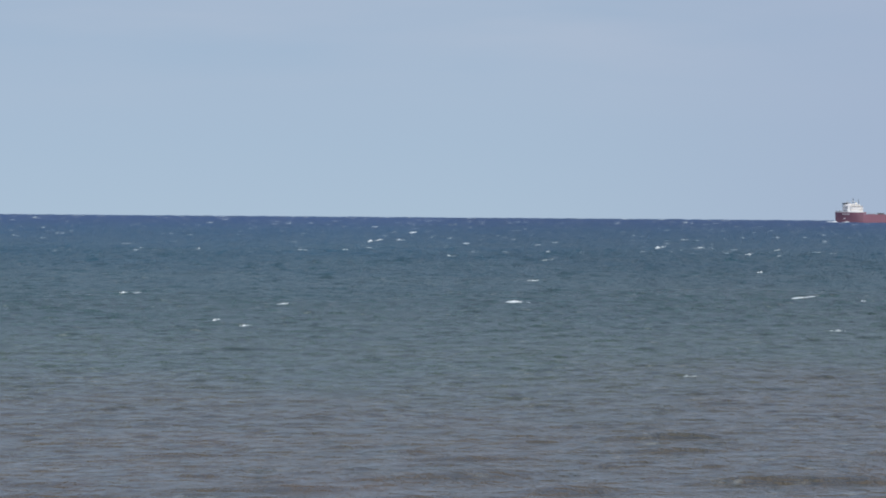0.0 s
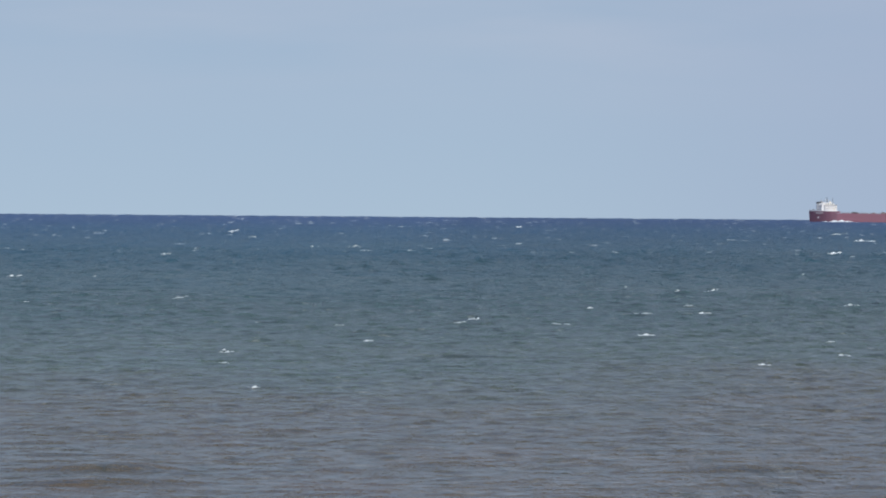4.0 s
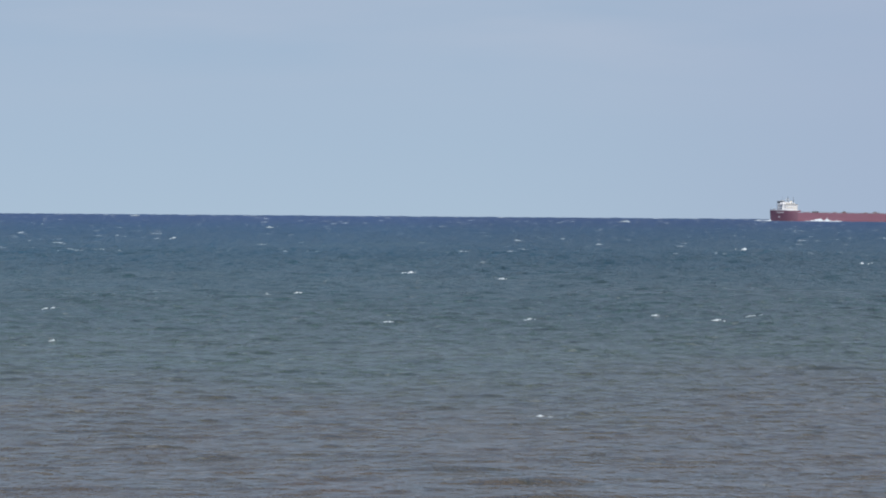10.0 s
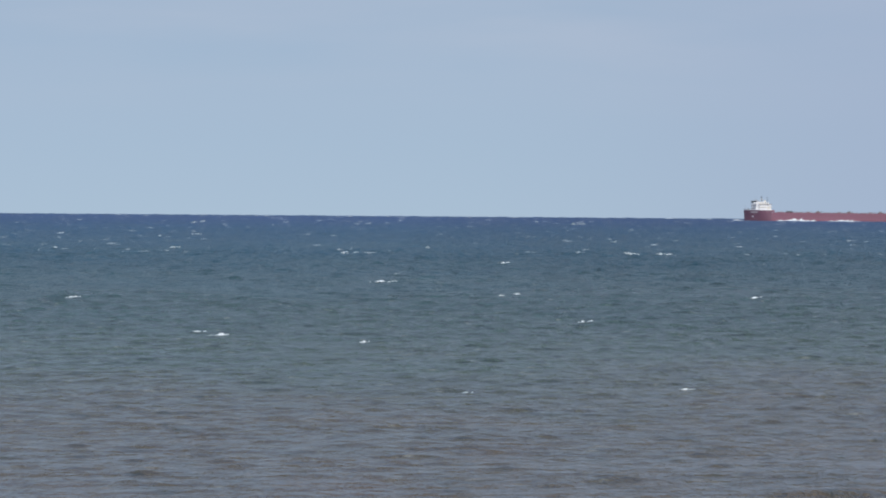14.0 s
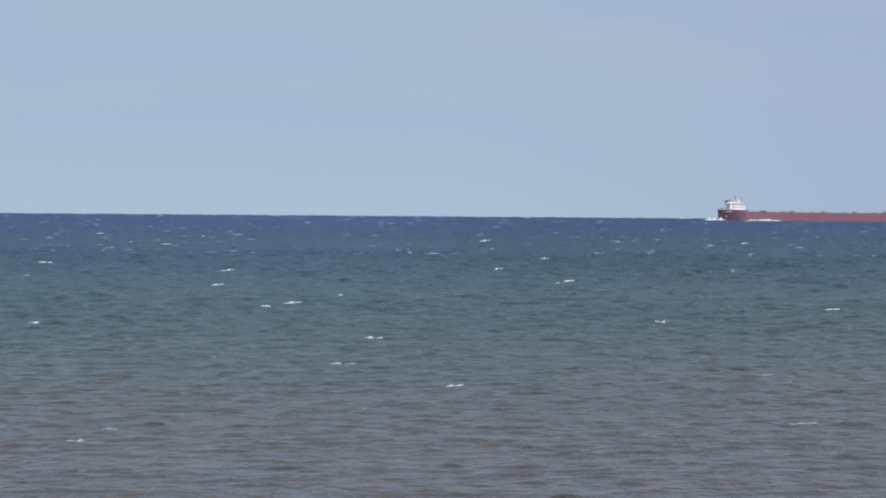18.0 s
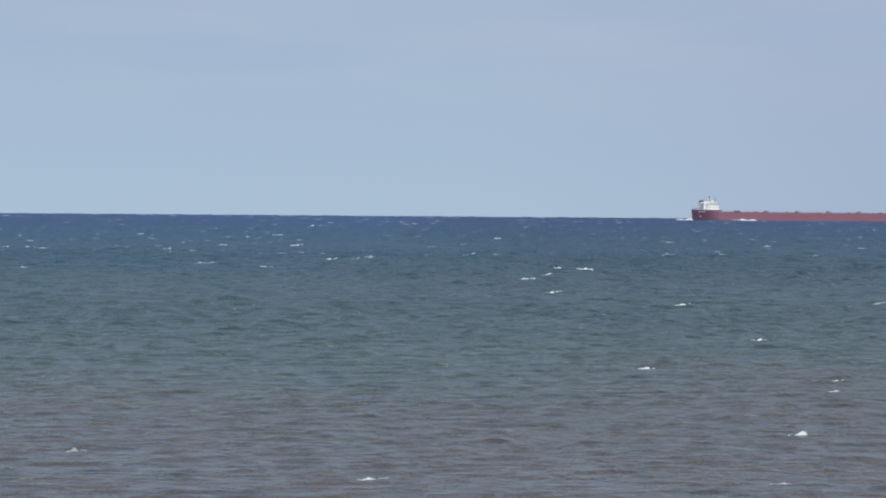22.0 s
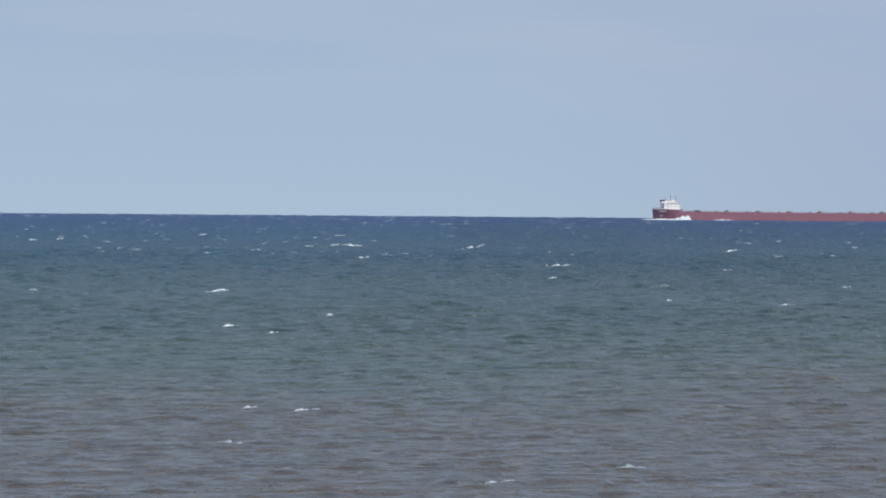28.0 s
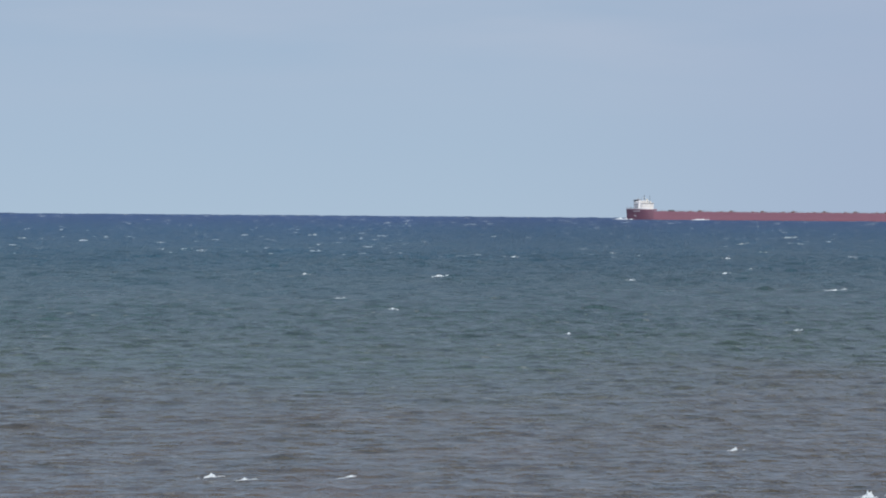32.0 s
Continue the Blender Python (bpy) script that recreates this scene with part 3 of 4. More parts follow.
def whitecaps(t, spots):
    """The breakers about one moment: each near one a thing, the far ones in four loose scatters."""
    rng = np.random.default_rng(int(t * 10) + 900)
    far = [[], [], [], []]
    for k, (x, y, length) in enumerate(spots):
        z = water_top(x, y, t) + 0.03 if y < 330 else max(water_top(x, y, t) + 0.06, 0.05)
        seed = int(t * 1000) + k
        fresh = k < 0.62 * len(spots)
        if y < 330:
            main, *scraps = breaker(length, y, seed)
            ob = foam_object("whitecap", [main], (x, y, z), FOAM if fresh else SPENT)
            for n, scrap in enumerate(scraps):
                foam_object("foam_scrap", [scrap], (0, 0, 0), FOAM if fresh and n % 2 else SPENT).parent = ob
            tagged(ob, "small white foaming breaker on a wind wave" if fresh else "thin grey-white remains of a spent breaker", "whitecap", "whitecaps")
            MOVES.append((ob, t, rng.uniform(0.25, 0.85), rng.uniform(0.25, 0.85), (x, y, z), CAP_SPEED, 1.6))
        else:
            far[k % 3 if fresh else 3] += breaker(length, y, seed, (x, y, z))
    for k, pieces in enumerate(far):
        if pieces:
            ob = foam_object("whitecaps", pieces, (0, 0, 0), SPENT if k == 3 else FOAM)
            tagged(ob, "scattered white foaming crests far out on the lake", "whitecaps", kind="stuff")
            MOVES.append((ob, t, 0.25 + 0.17 * k, 0.76 - 0.17 * k, (0, 0, 0), CAP_SPEED, 2.4))


def chance_caps(t):
    """Breakers strewn by chance, thickest far out."""
    rng = np.random.default_rng(int(t * 10) + 55)
    spots = []
    for _ in range(23):
        p = 28 + 440 * rng.beta(1.1, 2.6)
        y = 66000.0 / p
        spots.append((rng.uniform(-0.103, 0.103) * y, y, max(0.7, rng.uniform(11, 30) / 7430 * y)))
    whitecaps(t, spots)


def bow_wave(t, along, length, high, before=0.8, after=0.8):
    """Spray along the hull's curve: its middle in metres aft of the stem at its fullest moment."""
    rng = np.random.default_rng(int(t * 77 + along * 3) + 400)
    x, high = SHIP_X0 - SHIP_SPEED * t + along, 1.3 * high + 0.4
    count = max(3, round(length / 3.5))
    mounds = []
    for k in range(count):
        u = (k + 0.5) / count
        off = (u - 0.5) * length * 1.2 + rng.uniform(-0.6, 0.6) * length / count
        side = -half_beam(max(along + off, 0.75), 0.5)
        rise = high * (0.30 + 0.70 * math.sin(math.pi * u) ** 1.3) * rng.uniform(0.55, 1.15)
        mounds.append(foam_mound(length / count * rng.uniform(2.0, 3.2), 3.0, rise, int(t * 31 + along) + k, (off, side - 0.7, 0.0), rough=0.4))
        if rng.random() < 0.7:
            mounds.append(foam_mound(length / count * rng.uniform(1.5, 3.0), 2.4, rise * 0.4, int(t * 19 + along) + k, (off + 1.5, side - 1.9, -0.1), rough=0.6))
    ob = foam_object("bow_wave", mounds, (x, SHIP_Y, 0.1))
    tagged(ob, "white spray breaking against the red ship's side", "bow wave", "bow waves")
    MOVES.append((ob, t, before, after, (x, SHIP_Y, 0.1), (1.5, 0.0), high + 2.0))


whitecaps(0.0, [(-33.3, 436, 2.3), (-15.2, 394, 1.3), (-18.3, 334, 1.0), (-15.1, 321, 0.8), (7.1, 412, 2.1), (63.5, 1039, 6.3), (52.8, 1030, 3.1), (-20.6, 1158, 4.1), (-12.9, 1641, 5.3), (37.1, 439, 2.0), (42.8, 428, 0.8), (47.4, 628, 1.0), (65.0, 892, 2.4), (11.6, 539, 1.3), (0.7, 813, 2.4), (-53.7, 923, 1.7), (17.8, 750, 2.2), (29.9, 318, 1.3), (-19.5, 788, 1.1), (79.1, 993, 2.1), (-338.0, 3442, 11.1), (4.6, 2492, 6.7), (189.6, 3271, 7.9), (1.5, 143, 0.7), (13.3, 229, 0.7)])
whitecaps(1.0, [(-14.8, 323, 1.8), (-15.4, 753, 2.6), (9.3, 393, 1.6), (12.3, 380, 0.7), (38.9, 426, 1.6), (1.0, 468, 1.4), (53.5, 983, 2.6), (66.0, 1008, 2.7), (-18.2, 1137, 3.4), (-9.3, 1639, 4.9), (6.9, 628, 1.9), (-51.2, 923, 2.5), (-30.3, 439, 1.1), (-9.3, 278, 0.7), (-2.2, 344, 1.0), (53.7, 772, 1.5), (100.8, 1215, 2.6), (8.5, 807, 1.5), (-7.1, 446, 1.7), (-313.6, 3261, 15.8), (121.5, 2539, 8.9), (74.0, 752, 2.4), (-0.3, 166, 0.7)])
whitecaps(2.0, [(5.6, 984, 3.2), (0.8, 342, 0.7), (9.2, 372, 1.1), (15.5, 383, 1.0), (57.0, 773, 2.7), (-2.9, 441, 1.1), (-11.4, 728, 1.6), (11.0, 807, 1.5), (12.4, 618, 1.2), (-59.2, 722, 1.4), (-11.3, 309, 0.7), (79.7, 797, 2.4), (-27.9, 358, 0.8), (-26.4, 267, 0.7), (3.0, 179, 0.7), (-38.4, 932, 2.0), (-53.1, 2524, 11.6), (39.5, 1192, 2.9), (31.3, 417, 1.1), (42.0, 819, 2.2), (-9.4, 239, 1.0), (-307.7, 3245, 15.7), (-86.9, 1144, 5.5)])
whitecaps(3.0, [(5.2, 459, 1.5), (12.5, 778, 2.3), (-22.2, 376, 0.7), (8.6, 268, 1.2), (59.1, 756, 2.8), (-38.7, 853, 2.3), (-23.8, 780, 1.7), (-78.0, 858, 1.6), (13.9, 590, 1.6), (2.1, 519, 1.3), (-0.4, 168, 0.7), (4.3, 197, 0.7), (-4.0, 234, 0.7), (-49.3, 516, 1.5), (0.4, 438, 1.1), (-85.9, 1163, 4.7), (-32.4, 661, 1.6), (-2.2, 1004, 2.4), (-16.3, 444, 1.0), (-12.7, 127, 0.7), (5.8, 176, 0.7), (-44.1, 2633, 10.6), (228.7, 3770, 13.2)])
whitecaps(6.0, [(-8.0, 806, 5.9), (69.3, 1093, 6.5), (44.2, 726, 1.4), (-33.4, 607, 1.6), (-4.2, 641, 1.6), (-20.8, 550, 0.9), (22.5, 445, 1.4), (-57.8, 1976, 4.8), (-242.9, 3576, 6.7), (27.1, 409, 0.7), (115.5, 1233, 1.7), (4.4, 1184, 3.2), (32.0, 1750, 5.2), (5.0, 163, 0.7), (3.0, 167, 0.7), (17.6, 611, 1.0), (-8.2, 442, 0.8), (43.4, 549, 1.2), (5.7, 554, 1.3), (9.1, 475, 1.3)])
whitecaps(7.0, [(-4.0, 808, 4.3), (-4.5, 526, 1.0), (47.4, 719, 1.4), (77.0, 1098, 3.0), (-74.7, 1079, 4.4), (-8.1, 349, 1.5), (199.7, 2520, 7.5), (119.4, 1234, 4.0), (1.9, 1615, 4.3), (20.1, 612, 1.5), (-34.5, 396, 0.7), (116.6, 2288, 5.5), (-39.1, 413, 0.9), (33.5, 824, 1.1), (68.0, 782, 1.3), (7.8, 1184, 3.5), (19.3, 814, 2.0), (-43.9, 1054, 2.6), (6.3, 178, 0.7), (-237.4, 3566, 7.7), (-34.9, 827, 3.3)])
whitecaps(8.0, [(-1.0, 337, 1.5), (-0.9, 770, 4.6), (5.0, 562, 1.1), (13.1, 552, 1.5), (4.8, 276, 0.7), (71.6, 783, 3.6), (41.0, 1238, 4.0), (23.2, 796, 3.6), (-6.8, 417, 0.8), (-10.4, 388, 1.5), (-18.2, 523, 0.8), (0.8, 354, 1.0), (131.1, 2461, 14.6), (131.6, 1385, 4.5), (27.7, 413, 0.8), (17.5, 393, 0.7), (1.2, 233, 0.7), (-52.8, 1139, 2.1), (-23.9, 802, 1.5), (-36.5, 364, 0.7), (-70.8, 2487, 6.0), (-32.2, 2384, 4.5), (-6.2, 173, 0.7)])
whitecaps(9.0, [(-20.6, 220, 2.5), (-48.4, 1082, 4.4), (29.7, 800, 2.8), (14.3, 438, 1.3), (16.7, 442, 0.8), (74.7, 775, 2.7), (3.4, 176, 0.9), (-40.6, 543, 3.2), (-16.4, 474, 0.9), (-4.0, 443, 0.7), (-6.6, 349, 0.7), (4.8, 335, 0.7), (9.5, 333, 0.7), (0.2, 335, 0.7), (169.1, 2916, 11.8), (126.7, 1302, 3.5), (23.3, 392, 0.8), (6.1, 557, 2.2), (2.9, 737, 1.2), (-6.5, 856, 1.6), (17.6, 347, 0.7), (122.1, 1454, 3.5), (0.1, 166, 0.7)])
whitecaps(10.0, [(72.1, 724, 4.3), (-5.0, 586, 2.1), (7.6, 543, 1.0), (-4.4, 333, 0.7), (18.2, 360, 0.9), (22.5, 343, 1.0), (7.1, 344, 0.8), (-15.2, 438, 0.7), (-34.3, 364, 1.0), (4.3, 183, 0.7), (-25.8, 278, 0.7), (69.2, 978, 3.4), (-77.2, 1196, 1.9), (148.4, 3385, 15.5), (-299.1, 4067, 9.9), (26.4, 359, 1.3), (-18.3, 434, 0.9), (165.0, 1977, 3.7), (-79.4, 1907, 7.7), (6.2, 692, 1.3)])
whitecaps(11.0, [(-5.4, 259, 1.5), (16.8, 269, 1.1), (49.1, 710, 1.3), (51.3, 704, 1.7), (-18.0, 299, 0.7), (15.0, 326, 0.8), (3.3, 337, 0.9), (2.9, 295, 0.7), (22.0, 444, 1.0), (27.8, 367, 0.7), (-37.6, 415, 1.1), (-36.9, 421, 0.8), (-27.6, 549, 1.8), (-1.8, 476, 1.2), (-42.9, 1066, 2.9), (-4.4, 748, 2.0), (139.5, 3202, 14.7), (12.1, 1612, 3.0), (21.4, 283, 1.4), (11.1, 173, 0.7), (-14.1, 211, 0.7), (-2.4, 331, 0.7), (48.6, 1286, 2.4), (-2.8, 1086, 2.9), (-273.8, 3321, 13.4)])
whitecaps(12.0, [(2.3, 523, 1.1), (17.2, 262, 2.5), (54.3, 712, 2.3), (18.8, 548, 1.9), (-16.8, 656, 1.6), (24.1, 427, 0.8), (-27.1, 749, 1.2), (58.4, 1248, 2.0), (61.1, 1092, 1.8), (45.0, 1150, 5.3), (-10.2, 382, 1.8), (-19.6, 274, 0.7), (-20.0, 622, 2.2), (156.3, 3380, 10.9), (-69.7, 1038, 2.2), (-92.9, 966, 1.8), (-197.7, 3596, 7.7), (18.2, 506, 1.9), (-11.5, 246, 0.7), (-15.7, 1570, 3.0), (47.3, 553, 1.5), (5.6, 200, 0.7)])
whitecaps(13.0, [(-12.2, 512, 2.3), (-25.9, 458, 1.5), (10.3, 216, 1.1), (7.8, 193, 1.0), (3.7, 1636, 5.7), (28.3, 510, 1.4), (6.7, 698, 1.3), (5.0, 504, 1.5), (2.8, 442, 0.8), (60.5, 723, 2.1), (50.5, 558, 2.6), (-23.9, 840, 2.3), (19.4, 614, 1.8), (-17.8, 293, 0.7), (-0.2, 213, 0.7), (-86.4, 941, 1.5), (1.9, 549, 0.9), (5.6, 446, 0.8), (-2.1, 449, 0.7), (-32.6, 491, 0.9), (22.1, 1167, 2.8), (65.4, 1643, 3.1), (-85.5, 1884, 3.6)])
whitecaps(14.0, [(-8.0, 510, 4.8), (36.6, 821, 2.2), (44.0, 847, 2.1), (-19.8, 832, 3.4), (-36.2, 410, 1.5), (-17.8, 303, 1.1), (-15.7, 292, 1.5), (9.6, 692, 1.7), (5.8, 434, 0.8), (7.8, 444, 0.7), (31.9, 430, 1.2), (11.4, 336, 1.1), (-5.3, 281, 0.7), (12.2, 211, 0.7), (-6.3, 564, 0.8), (-3.8, 970, 1.8), (79.1, 2582, 8.3), (-135.6, 2293, 6.2), (53.0, 704, 1.3), (1.2, 205, 0.7), (48.3, 1192, 2.2), (-60.3, 935, 2.3)])
whitecaps(17.0, [(-0.1, 219, 0.9), (16.1, 218, 1.1), (12.5, 195, 0.9), (9.0, 592, 2.1), (14.9, 1177, 3.2), (5.4, 471, 0.9), (1.4, 518, 1.0), (10.0, 469, 0.9), (26.8, 332, 0.8), (24.7, 323, 1.0), (11.0, 530, 0.9), (69.9, 1569, 3.8), (30.3, 697, 1.9), (-5.9, 247, 0.9), (-3.7, 174, 0.7), (-16.0, 169, 0.7), (-15.3, 169, 0.7), (-89.8, 1392, 2.2), (-8.7, 236, 0.7), (3.0, 1165, 2.5), (3.6, 154, 0.7), (227.4, 3708, 29.9), (1.7, 333, 1.2), (27.2, 695, 1.7), (-32.1, 480, 0.9)])
whitecaps(18.0, [(-14.4, 395, 1.7), (-16.1, 380, 0.7), (-30.4, 587, 1.9), (17.7, 338, 1.0), (-31.4, 322, 1.0), (14.6, 511, 2.1), (-26.2, 482, 1.3), (-5.0, 291, 1.3), (0.4, 212, 0.9), (-62.9, 661, 1.6), (35.7, 386, 1.5), (-10.4, 422, 0.7), (8.0, 619, 1.3), (83.2, 1164, 2.2), (11.3, 1152, 2.5), (18.2, 760, 1.4), (15.0, 177, 1.0), (17.8, 231, 0.7), (43.0, 626, 1.2), (-6.3, 242, 1.3), (-13.9, 160, 0.7), (-13.5, 169, 0.7), (54.1, 1195, 2.9), (-53.6, 539, 1.0), (10.9, 938, 3.0)])
whitecaps(19.0, [(-10.9, 386, 1.8), (-9.3, 665, 7.2), (-1.9, 1030, 4.7), (-8.6, 538, 1.7), (54.9, 875, 1.6), (24.6, 616, 1.3), (24.4, 281, 1.1), (86.3, 1147, 2.5), (21.3, 1653, 4.5), (-28.8, 308, 0.8), (15.1, 471, 1.1), (-32.6, 854, 1.4), (-14.7, 143, 0.7), (19.3, 328, 1.0), (7.1, 207, 0.9), (-12.3, 484, 0.8), (-34.3, 345, 0.7), (15.1, 1136, 2.1), (28.5, 1169, 4.7), (-76.9, 758, 1.8), (-22.2, 473, 0.9), (-26.5, 424, 1.0)])
whitecaps(20.0, [(1.7, 986, 5.0), (-5.3, 635, 1.7), (-5.4, 527, 1.3), (5.4, 564, 1.8), (-90.4, 964, 4.2), (-45.6, 443, 2.1), (1.2, 388, 1.4), (5.4, 488, 0.9), (12.3, 294, 1.4), (-26.5, 775, 1.3), (55.3, 1018, 2.5), (27.9, 279, 0.7), (-4.8, 258, 0.7), (13.4, 218, 0.7), (-56.7, 687, 1.8), (-71.4, 743, 1.4), (25.7, 1580, 5.1), (29.0, 442, 1.2), (5.1, 246, 0.7), (-2.8, 252, 0.7), (-19.8, 3168, 7.7), (-8.6, 680, 1.1)])
whitecaps(21.0, [(-4.9, 138, 0.8), (-4.3, 141, 0.7), (8.1, 565, 1.8), (8.4, 512, 1.0), (-2.4, 613, 1.6), (57.4, 990, 2.1), (-64.1, 614, 1.8), (-30.7, 375, 1.1), (-41.6, 494, 0.9), (-42.9, 688, 3.1), (9.2, 964, 2.3), (20.2, 313, 0.7), (5.7, 990, 1.9), (15.5, 211, 0.7), (-9.8, 162, 0.7), (-0.4, 823, 1.8), (-82.8, 926, 1.7), (14.8, 540, 1.3), (178.7, 4142, 20.1), (-53.0, 1928, 3.1), (18.1, 711, 1.0), (19.6, 211, 0.8), (-5.9, 136, 0.7), (-19.4, 413, 0.8), (-19.3, 1518, 3.3)])
whitecaps(22.0, [(11.3, 238, 1.2), (19.8, 211, 0.7), (20.9, 223, 0.7), (21.2, 625, 2.7), (11.9, 451, 1.5), (-35.4, 999, 3.2), (-19.9, 734, 1.8), (17.7, 648, 1.4), (14.3, 578, 1.4), (10.4, 543, 1.6), (21.7, 290, 0.9), (14.4, 169, 1.0), (-2.4, 139, 0.7), (36.2, 542, 1.0), (15.8, 1290, 2.4), (-64.9, 2102, 8.5), (22.5, 398, 1.5), (-59.9, 598, 1.1), (-26.6, 629, 2.0), (-13.3, 756, 1.6), (42.4, 409, 1.3), (3.4, 815, 2.0), (11.1, 138, 0.7), (-13.5, 154, 0.7), (-15.9, 745, 2.0), (-38.6, 668, 2.7)])
whitecaps(23.0, [(13.8, 232, 0.7), (10.0, 221, 0.9), (-30.4, 944, 4.3), (24.8, 639, 2.2), (22.9, 519, 1.3), (-1.4, 528, 0.9), (-32.4, 422, 0.8), (-22.5, 282, 0.7), (7.2, 181, 0.7), (5.1, 511, 1.1), (-54.6, 1986, 8.0), (-45.5, 821, 1.8), (0.3, 304, 1.0), (14.4, 148, 0.8), (1.0, 136, 0.7), (-2.6, 133, 0.7), (25.7, 394, 0.7), (19.9, 566, 1.5), (-1.3, 198, 0.7), (31.8, 336, 1.1), (14.3, 448, 0.8), (-22.8, 631, 1.5), (-13.2, 730, 1.4)])
whitecaps(24.0, [(-1.8, 133, 0.7), (1.2, 534, 1.4), (37.2, 400, 1.5), (26.9, 349, 1.9), (30.1, 767, 1.7), (31.8, 719, 1.7), (-20.9, 778, 1.7), (26.6, 524, 1.6), (15.9, 229, 0.7), (22.1, 548, 1.2), (-73.0, 1065, 1.7), (-27.6, 374, 1.6), (-14.4, 247, 0.8), (120.2, 1748, 5.6), (1.0, 135, 0.7), (4.6, 135, 0.7), (-6.1, 150, 0.7), (-108.3, 1150, 2.2), (-48.4, 2062, 5.6), (33.6, 615, 1.2), (262.7, 3609, 8.7), (28.6, 641, 1.0)])
whitecaps(25.0, [(14.7, 311, 1.7), (11.8, 276, 1.0), (32.3, 368, 0.7), (13.4, 326, 1.2), (-23.8, 364, 0.9), (3.6, 610, 1.0), (35.1, 615, 1.2), (33.0, 1061, 2.0), (30.2, 526, 0.8), (-5.4, 703, 1.3), (-24.8, 422, 0.8), (-24.9, 348, 0.7), (-35.4, 492, 0.9), (3.4, 269, 0.7), (-18.3, 181, 0.8), (-2.7, 152, 0.7), (-3.9, 145, 0.7), (3.8, 133, 0.7), (4.6, 133, 0.7), (38.8, 385, 0.7), (-28.3, 918, 1.5), (-70.1, 1956, 3.7), (-41.7, 1946, 3.7), (-6.2, 1041, 2.0), (29.1, 344, 1.4), (86.6, 1248, 5.0), (11.2, 206, 1.9), (-51.4, 531, 1.0)])
whitecaps(28.0, [(63.1, 927, 3.2), (-16.1, 313, 1.4), (-24.1, 448, 2.1), (-12.3, 302, 0.7), (-14.9, 754, 2.0), (-12.1, 824, 1.6), (-22.0, 994, 3.5), (5.9, 946, 2.8), (-38.9, 871, 1.6), (33.0, 404, 1.4), (17.8, 674, 2.5), (-9.4, 353, 0.7), (-8.6, 187, 0.7), (-6.2, 186, 0.9), (-105.5, 1152, 1.9), (-8.2, 161, 0.7), (47.8, 499, 1.1), (9.8, 1056, 1.7), (6.4, 146, 0.7), (1.7, 138, 0.7), (-43.6, 447, 1.2), (-131.9, 3328, 7.2), (-26.3, 1006, 3.3), (26.2, 497, 0.9)])
whitecaps(29.0, [(-20.3, 435, 1.9), (-31.0, 820, 1.1), (-22.4, 644, 1.4), (-37.8, 456, 1.1), (29.3, 561, 1.7), (109.6, 2440, 5.9), (-5.0, 194, 1.0), (-4.9, 159, 0.7), (46.3, 487, 1.7), (24.2, 374, 1.9), (-13.7, 662, 0.9), (-64.9, 659, 1.1), (-21.3, 965, 3.4), (9.3, 546, 1.3), (39.7, 1049, 2.5), (25.3, 935, 3.8), (4.2, 139, 0.7), (5.6, 141, 0.7), (19.7, 957, 1.3), (-2.3, 188, 0.8), (261.1, 3301, 8.9), (19.7, 430, 0.7), (15.5, 652, 1.2), (62.1, 1070, 2.3)])
whitecaps(30.0, [(10.2, 140, 0.7), (-27.5, 773, 3.5), (-60.9, 640, 1.6), (-21.9, 227, 1.0), (-12.0, 596, 1.0), (-39.0, 660, 1.6), (22.0, 663, 2.0), (30.1, 717, 2.5), (25.7, 366, 1.4), (28.3, 377, 0.8), (46.9, 914, 2.2), (36.5, 569, 0.9), (14.1, 301, 0.8), (14.0, 240, 1.5), (-33.2, 678, 1.3), (-26.3, 1092, 2.4), (-6.8, 1288, 4.2), (10.7, 162, 0.7), (-2.6, 154, 0.7), (6.3, 168, 0.7), (6.6, 136, 0.7), (30.2, 1074, 2.0), (-31.5, 368, 0.7), (21.7, 353, 1.6), (105.9, 2276, 6.7)])
whitecaps(31.0, [(10.7, 830, 2.0), (-13.4, 535, 1.9), (-23.1, 785, 2.5), (21.0, 390, 1.5), (-18.9, 1159, 2.2), (42.1, 1598, 8.6), (31.8, 1011, 4.4), (11.6, 374, 0.7), (-2.4, 574, 0.9), (1.1, 493, 1.9), (7.5, 163, 0.7), (-140.3, 2676, 6.5), (-54.0, 847, 1.4), (-41.7, 535, 1.4), (-37.1, 499, 0.8), (47.4, 879, 2.6), (33.2, 370, 0.7), (-27.1, 351, 0.9), (-45.5, 1412, 2.7), (-28.5, 745, 1.4), (34.5, 346, 0.9), (-2.7, 1243, 2.3)])
whitecaps(32.0, [(13.1, 782, 1.9), (9.3, 304, 1.1), (11.0, 157, 0.8), (13.5, 132, 1.1), (44.6, 480, 2.2), (53.4, 791, 1.7), (40.3, 601, 1.5), (24.0, 540, 1.2), (-18.4, 561, 1.2), (-0.6, 555, 2.2), (-6.5, 138, 0.7), (-7.8, 139, 0.7), (-3.2, 140, 0.7), (-10.3, 416, 0.8), (-4.5, 373, 0.7), (47.7, 651, 1.2), (26.6, 316, 0.7), (68.8, 906, 1.7), (116.9, 1429, 4.6), (80.6, 1139, 2.5), (-116.8, 1161, 2.2), (-43.0, 1383, 3.7), (178.6, 2408, 6.5), (-22.6, 2425, 5.2)])
for moment in (3.8, 4.5, 5.1, 14.9, 15.5, 16.2, 25.9, 26.5, 27.2):
    chance_caps(moment)

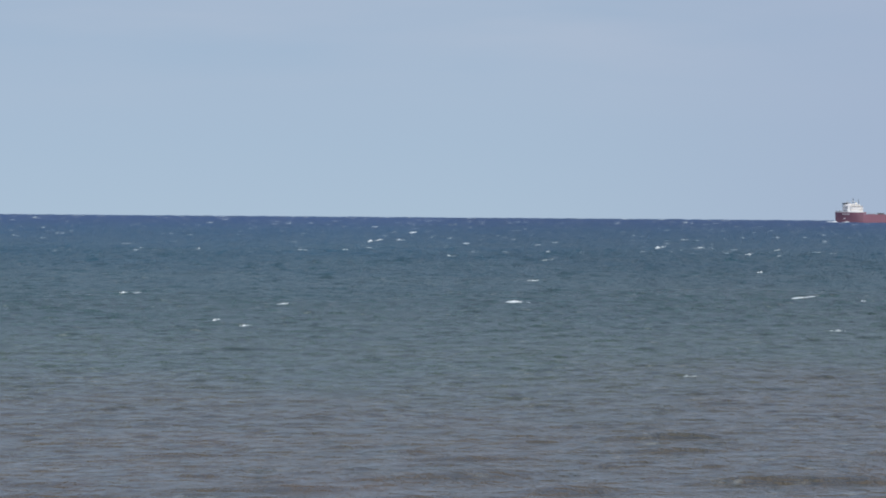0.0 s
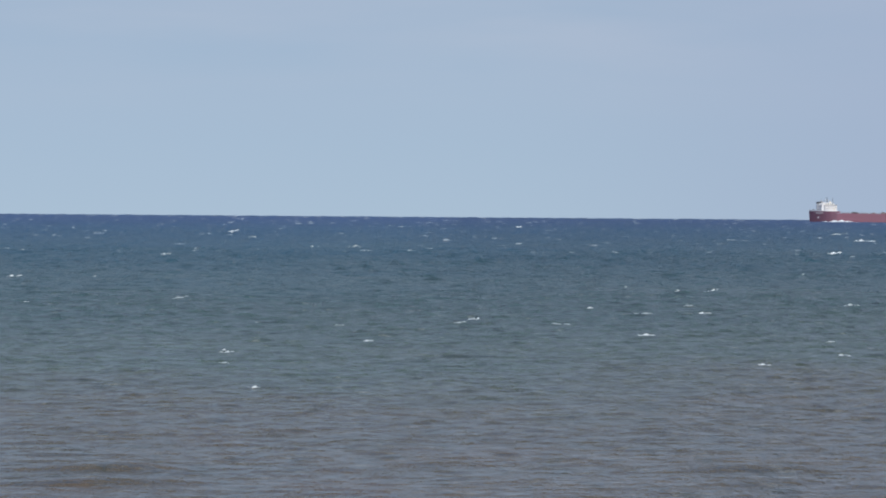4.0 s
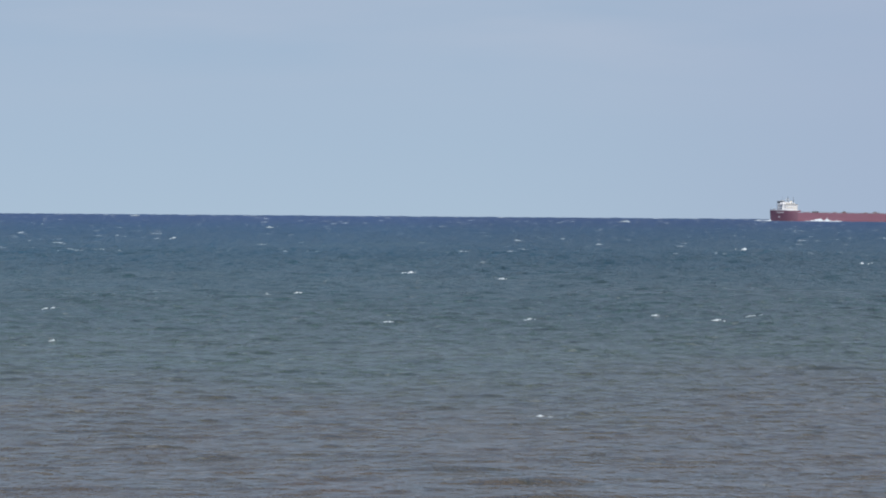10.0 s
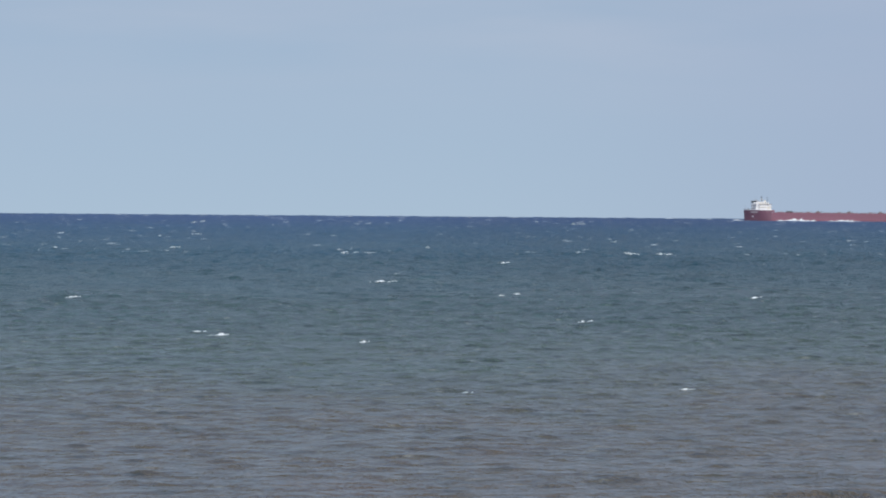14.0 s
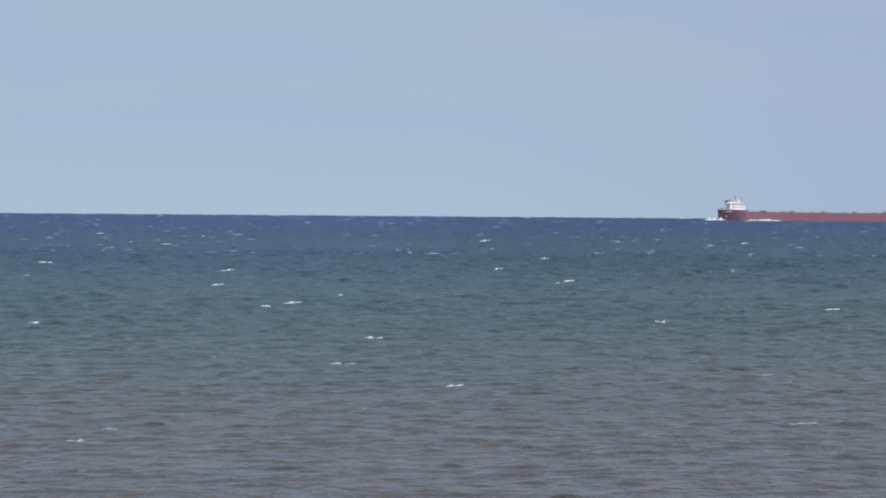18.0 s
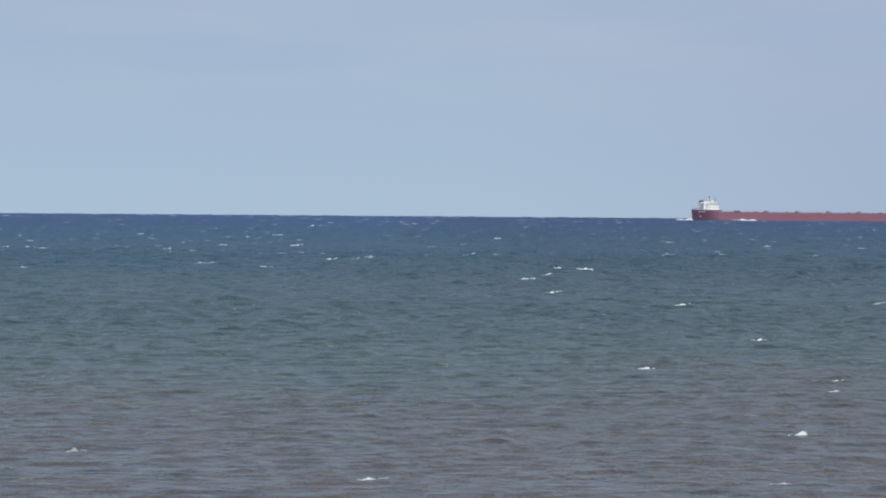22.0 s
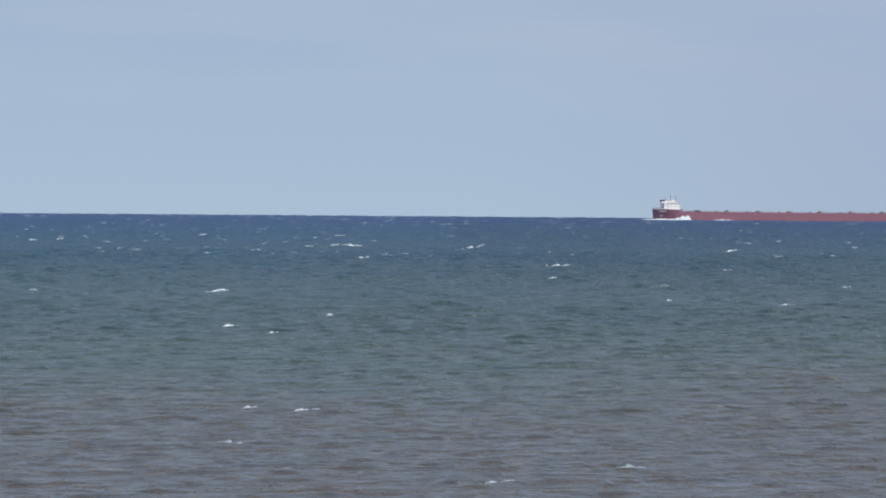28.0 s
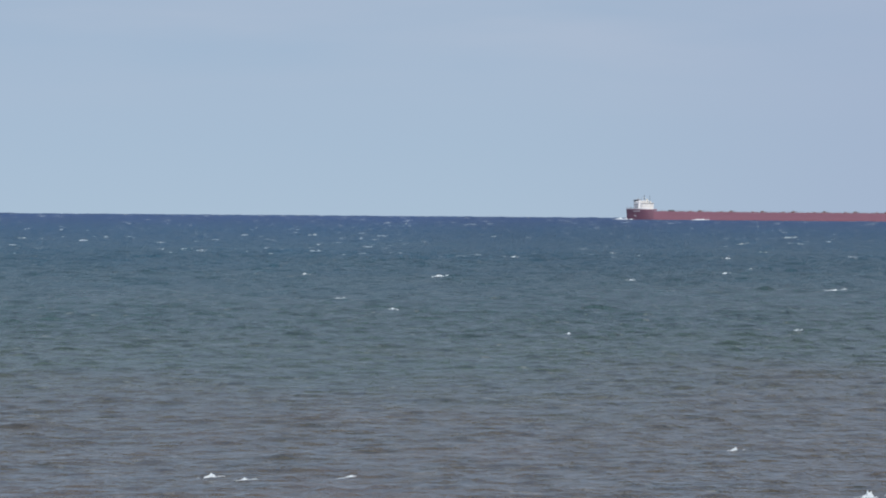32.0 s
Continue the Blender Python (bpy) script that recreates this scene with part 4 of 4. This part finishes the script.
# moment, metres aft of the stem, length, height
for spray in [(0.0, 1, 15, 1.9), (0.2, 11, 5, 1.6), (1.0, 8, 24, 2.2), (1.2, 33, 11, 2.4), (2.0, 43, 15, 2.8), (3.0, -4, 13, 2.0),
              (6.0, 53, 27, 2.2), (6.2, 68, 9, 2.6), (7.0, 14, 30, 2.0), (7.1, 62, 18, 1.8), (8.0, 24, 16, 5.0), (8.1, 2, 18, 2.4)]:
    bow_wave(*spray)
for spray in [(9.0, 40, 30, 2.6), (9.1, 4, 20, 1.3), (10.0, -4, 15, 1.4), (10.2, 52, 28, 2.6), (11.0, -5, 14, 1.6), (12.0, 9, 27, 1.7), (12.1, 80, 14, 1.4),
              (13.0, 26, 40, 2.4), (14.0, 50, 30, 2.8), (14.2, -4, 9, 1.6), (14.3, 96, 26, 1.4), (4.5, 30, 22, 2.2), (15.5, 6, 24, 2.4)]:
    bow_wave(*spray)
for spray in [(17.0, 10, 11, 4.6), (17.2, 30, 22, 1.4), (18.0, -3, 17, 3.4), (18.1, 46, 20, 1.9), (19.0, 3, 22, 3.8), (19.1, 20, 12, 3.4),
              (20.0, 4, 18, 2.4), (20.2, 24, 28, 2.0), (21.0, 22, 30, 2.0), (22.0, -6, 12, 2.0), (22.1, 50, 20, 1.8), (23.0, 3, 20, 2.2)]:
    bow_wave(*spray)
for spray in [(23.1, 21, 30, 3.6), (23.2, 67, 10, 2.0), (24.0, 37, 22, 4.4), (24.1, 8, 26, 1.4), (25.0, 8, 18, 3.4), (25.2, 26, 24, 2.0),
              (25.4, 51, 10, 1.8), (26.5, 20, 26, 2.6), (28.0, 29, 13, 6.0), (28.1, 8, 30, 1.8), (28.2, 70, 16, 1.4), (29.0, 42, 22, 3.0)]:
    bow_wave(*spray)
for spray in [(29.0, 8, 24, 1.6), (30.0, -3, 10, 1.6), (30.1, 20, 10, 1.8), (30.2, 48, 28, 2.2), (31.0, 4, 26, 1.5), (31.1, 61, 24, 2.4), (32.0, -4, 14, 2.2), (32.0, 72, 14, 1.8)]:
    bow_wave(*spray)


# ---- what moves ----
def rise_and_sink(ob, t, before, after, place, velocity, depth):
    """Keys for foam that wells up, runs with its wave and is gone again."""
    marks = [(t - before - 0.3, 0), (t - before, 1), (t, 1), (t + after, 1), (t + after + 0.35, 0)]
    marks = [m for m in marks if 0 < m[0] < SECONDS]

    def state(s):
        if s <= t - before - 0.3 or s >= t + after + 0.35:
            up = 0.0
        elif s < t - before:
            up = (s - t + before + 0.3) / 0.3
        elif s > t + after:
            up = 1 - (s - t - after) / 0.35
        else:
            up = 1.0
        q = min(max(s, t - before - 0.3), t + after + 0.35) - t
        return pose(place[0] + velocity[0] * q, place[1] + velocity[1] * q, place[2] - depth * (1 - up))

    walk(ob, [(s, state(s)) for s in (0.0, *(m[0] for m in marks), SECONDS)])


def motions():
    rows = []
    for i in range(33):
        t = SECONDS * i / 32
        nod = 0.05 * math.sin(t * 0.9 - 1.3) + 0.04 * math.sin(t * 0.53) - 0.10 * math.exp(-t * 1.2)
        # the ship nods about amidships
        x, z = SHIP_X0 - SHIP_SPEED * t, math.radians(nod) * 150.0
        rows.append((t, pose(x, SHIP_Y, z, 0, nod, 0)))
    walk(ship, rows)
    walk(waves_a, [(t, pose(TRAIN_A.v[0] * t, TRAIN_A.v[1] * t, 0.0)) for t in range(33)])
    # the second train heaves through the first, so that the crests change shape on their way
    walk(waves_b, [(t, pose(TRAIN_B.v[0] * t, TRAIN_B.v[1] * t, 0.022 * math.sin(t * 1.1))) for t in range(33)])
    # the swell keeps its level over the sloping shallows as it runs in
    walk(inshore, [(t, pose(INSHORE[0] * t, INSHORE[1] * t, 0.0052 * INSHORE[1] * t + 0.035 * min(1.0, max(0.0, (t - 12) / 8)) + 0.02 * math.sin(t * 0.8))) for t in range(33)])
    for move in MOVES:
        rise_and_sink(*move)


motions()
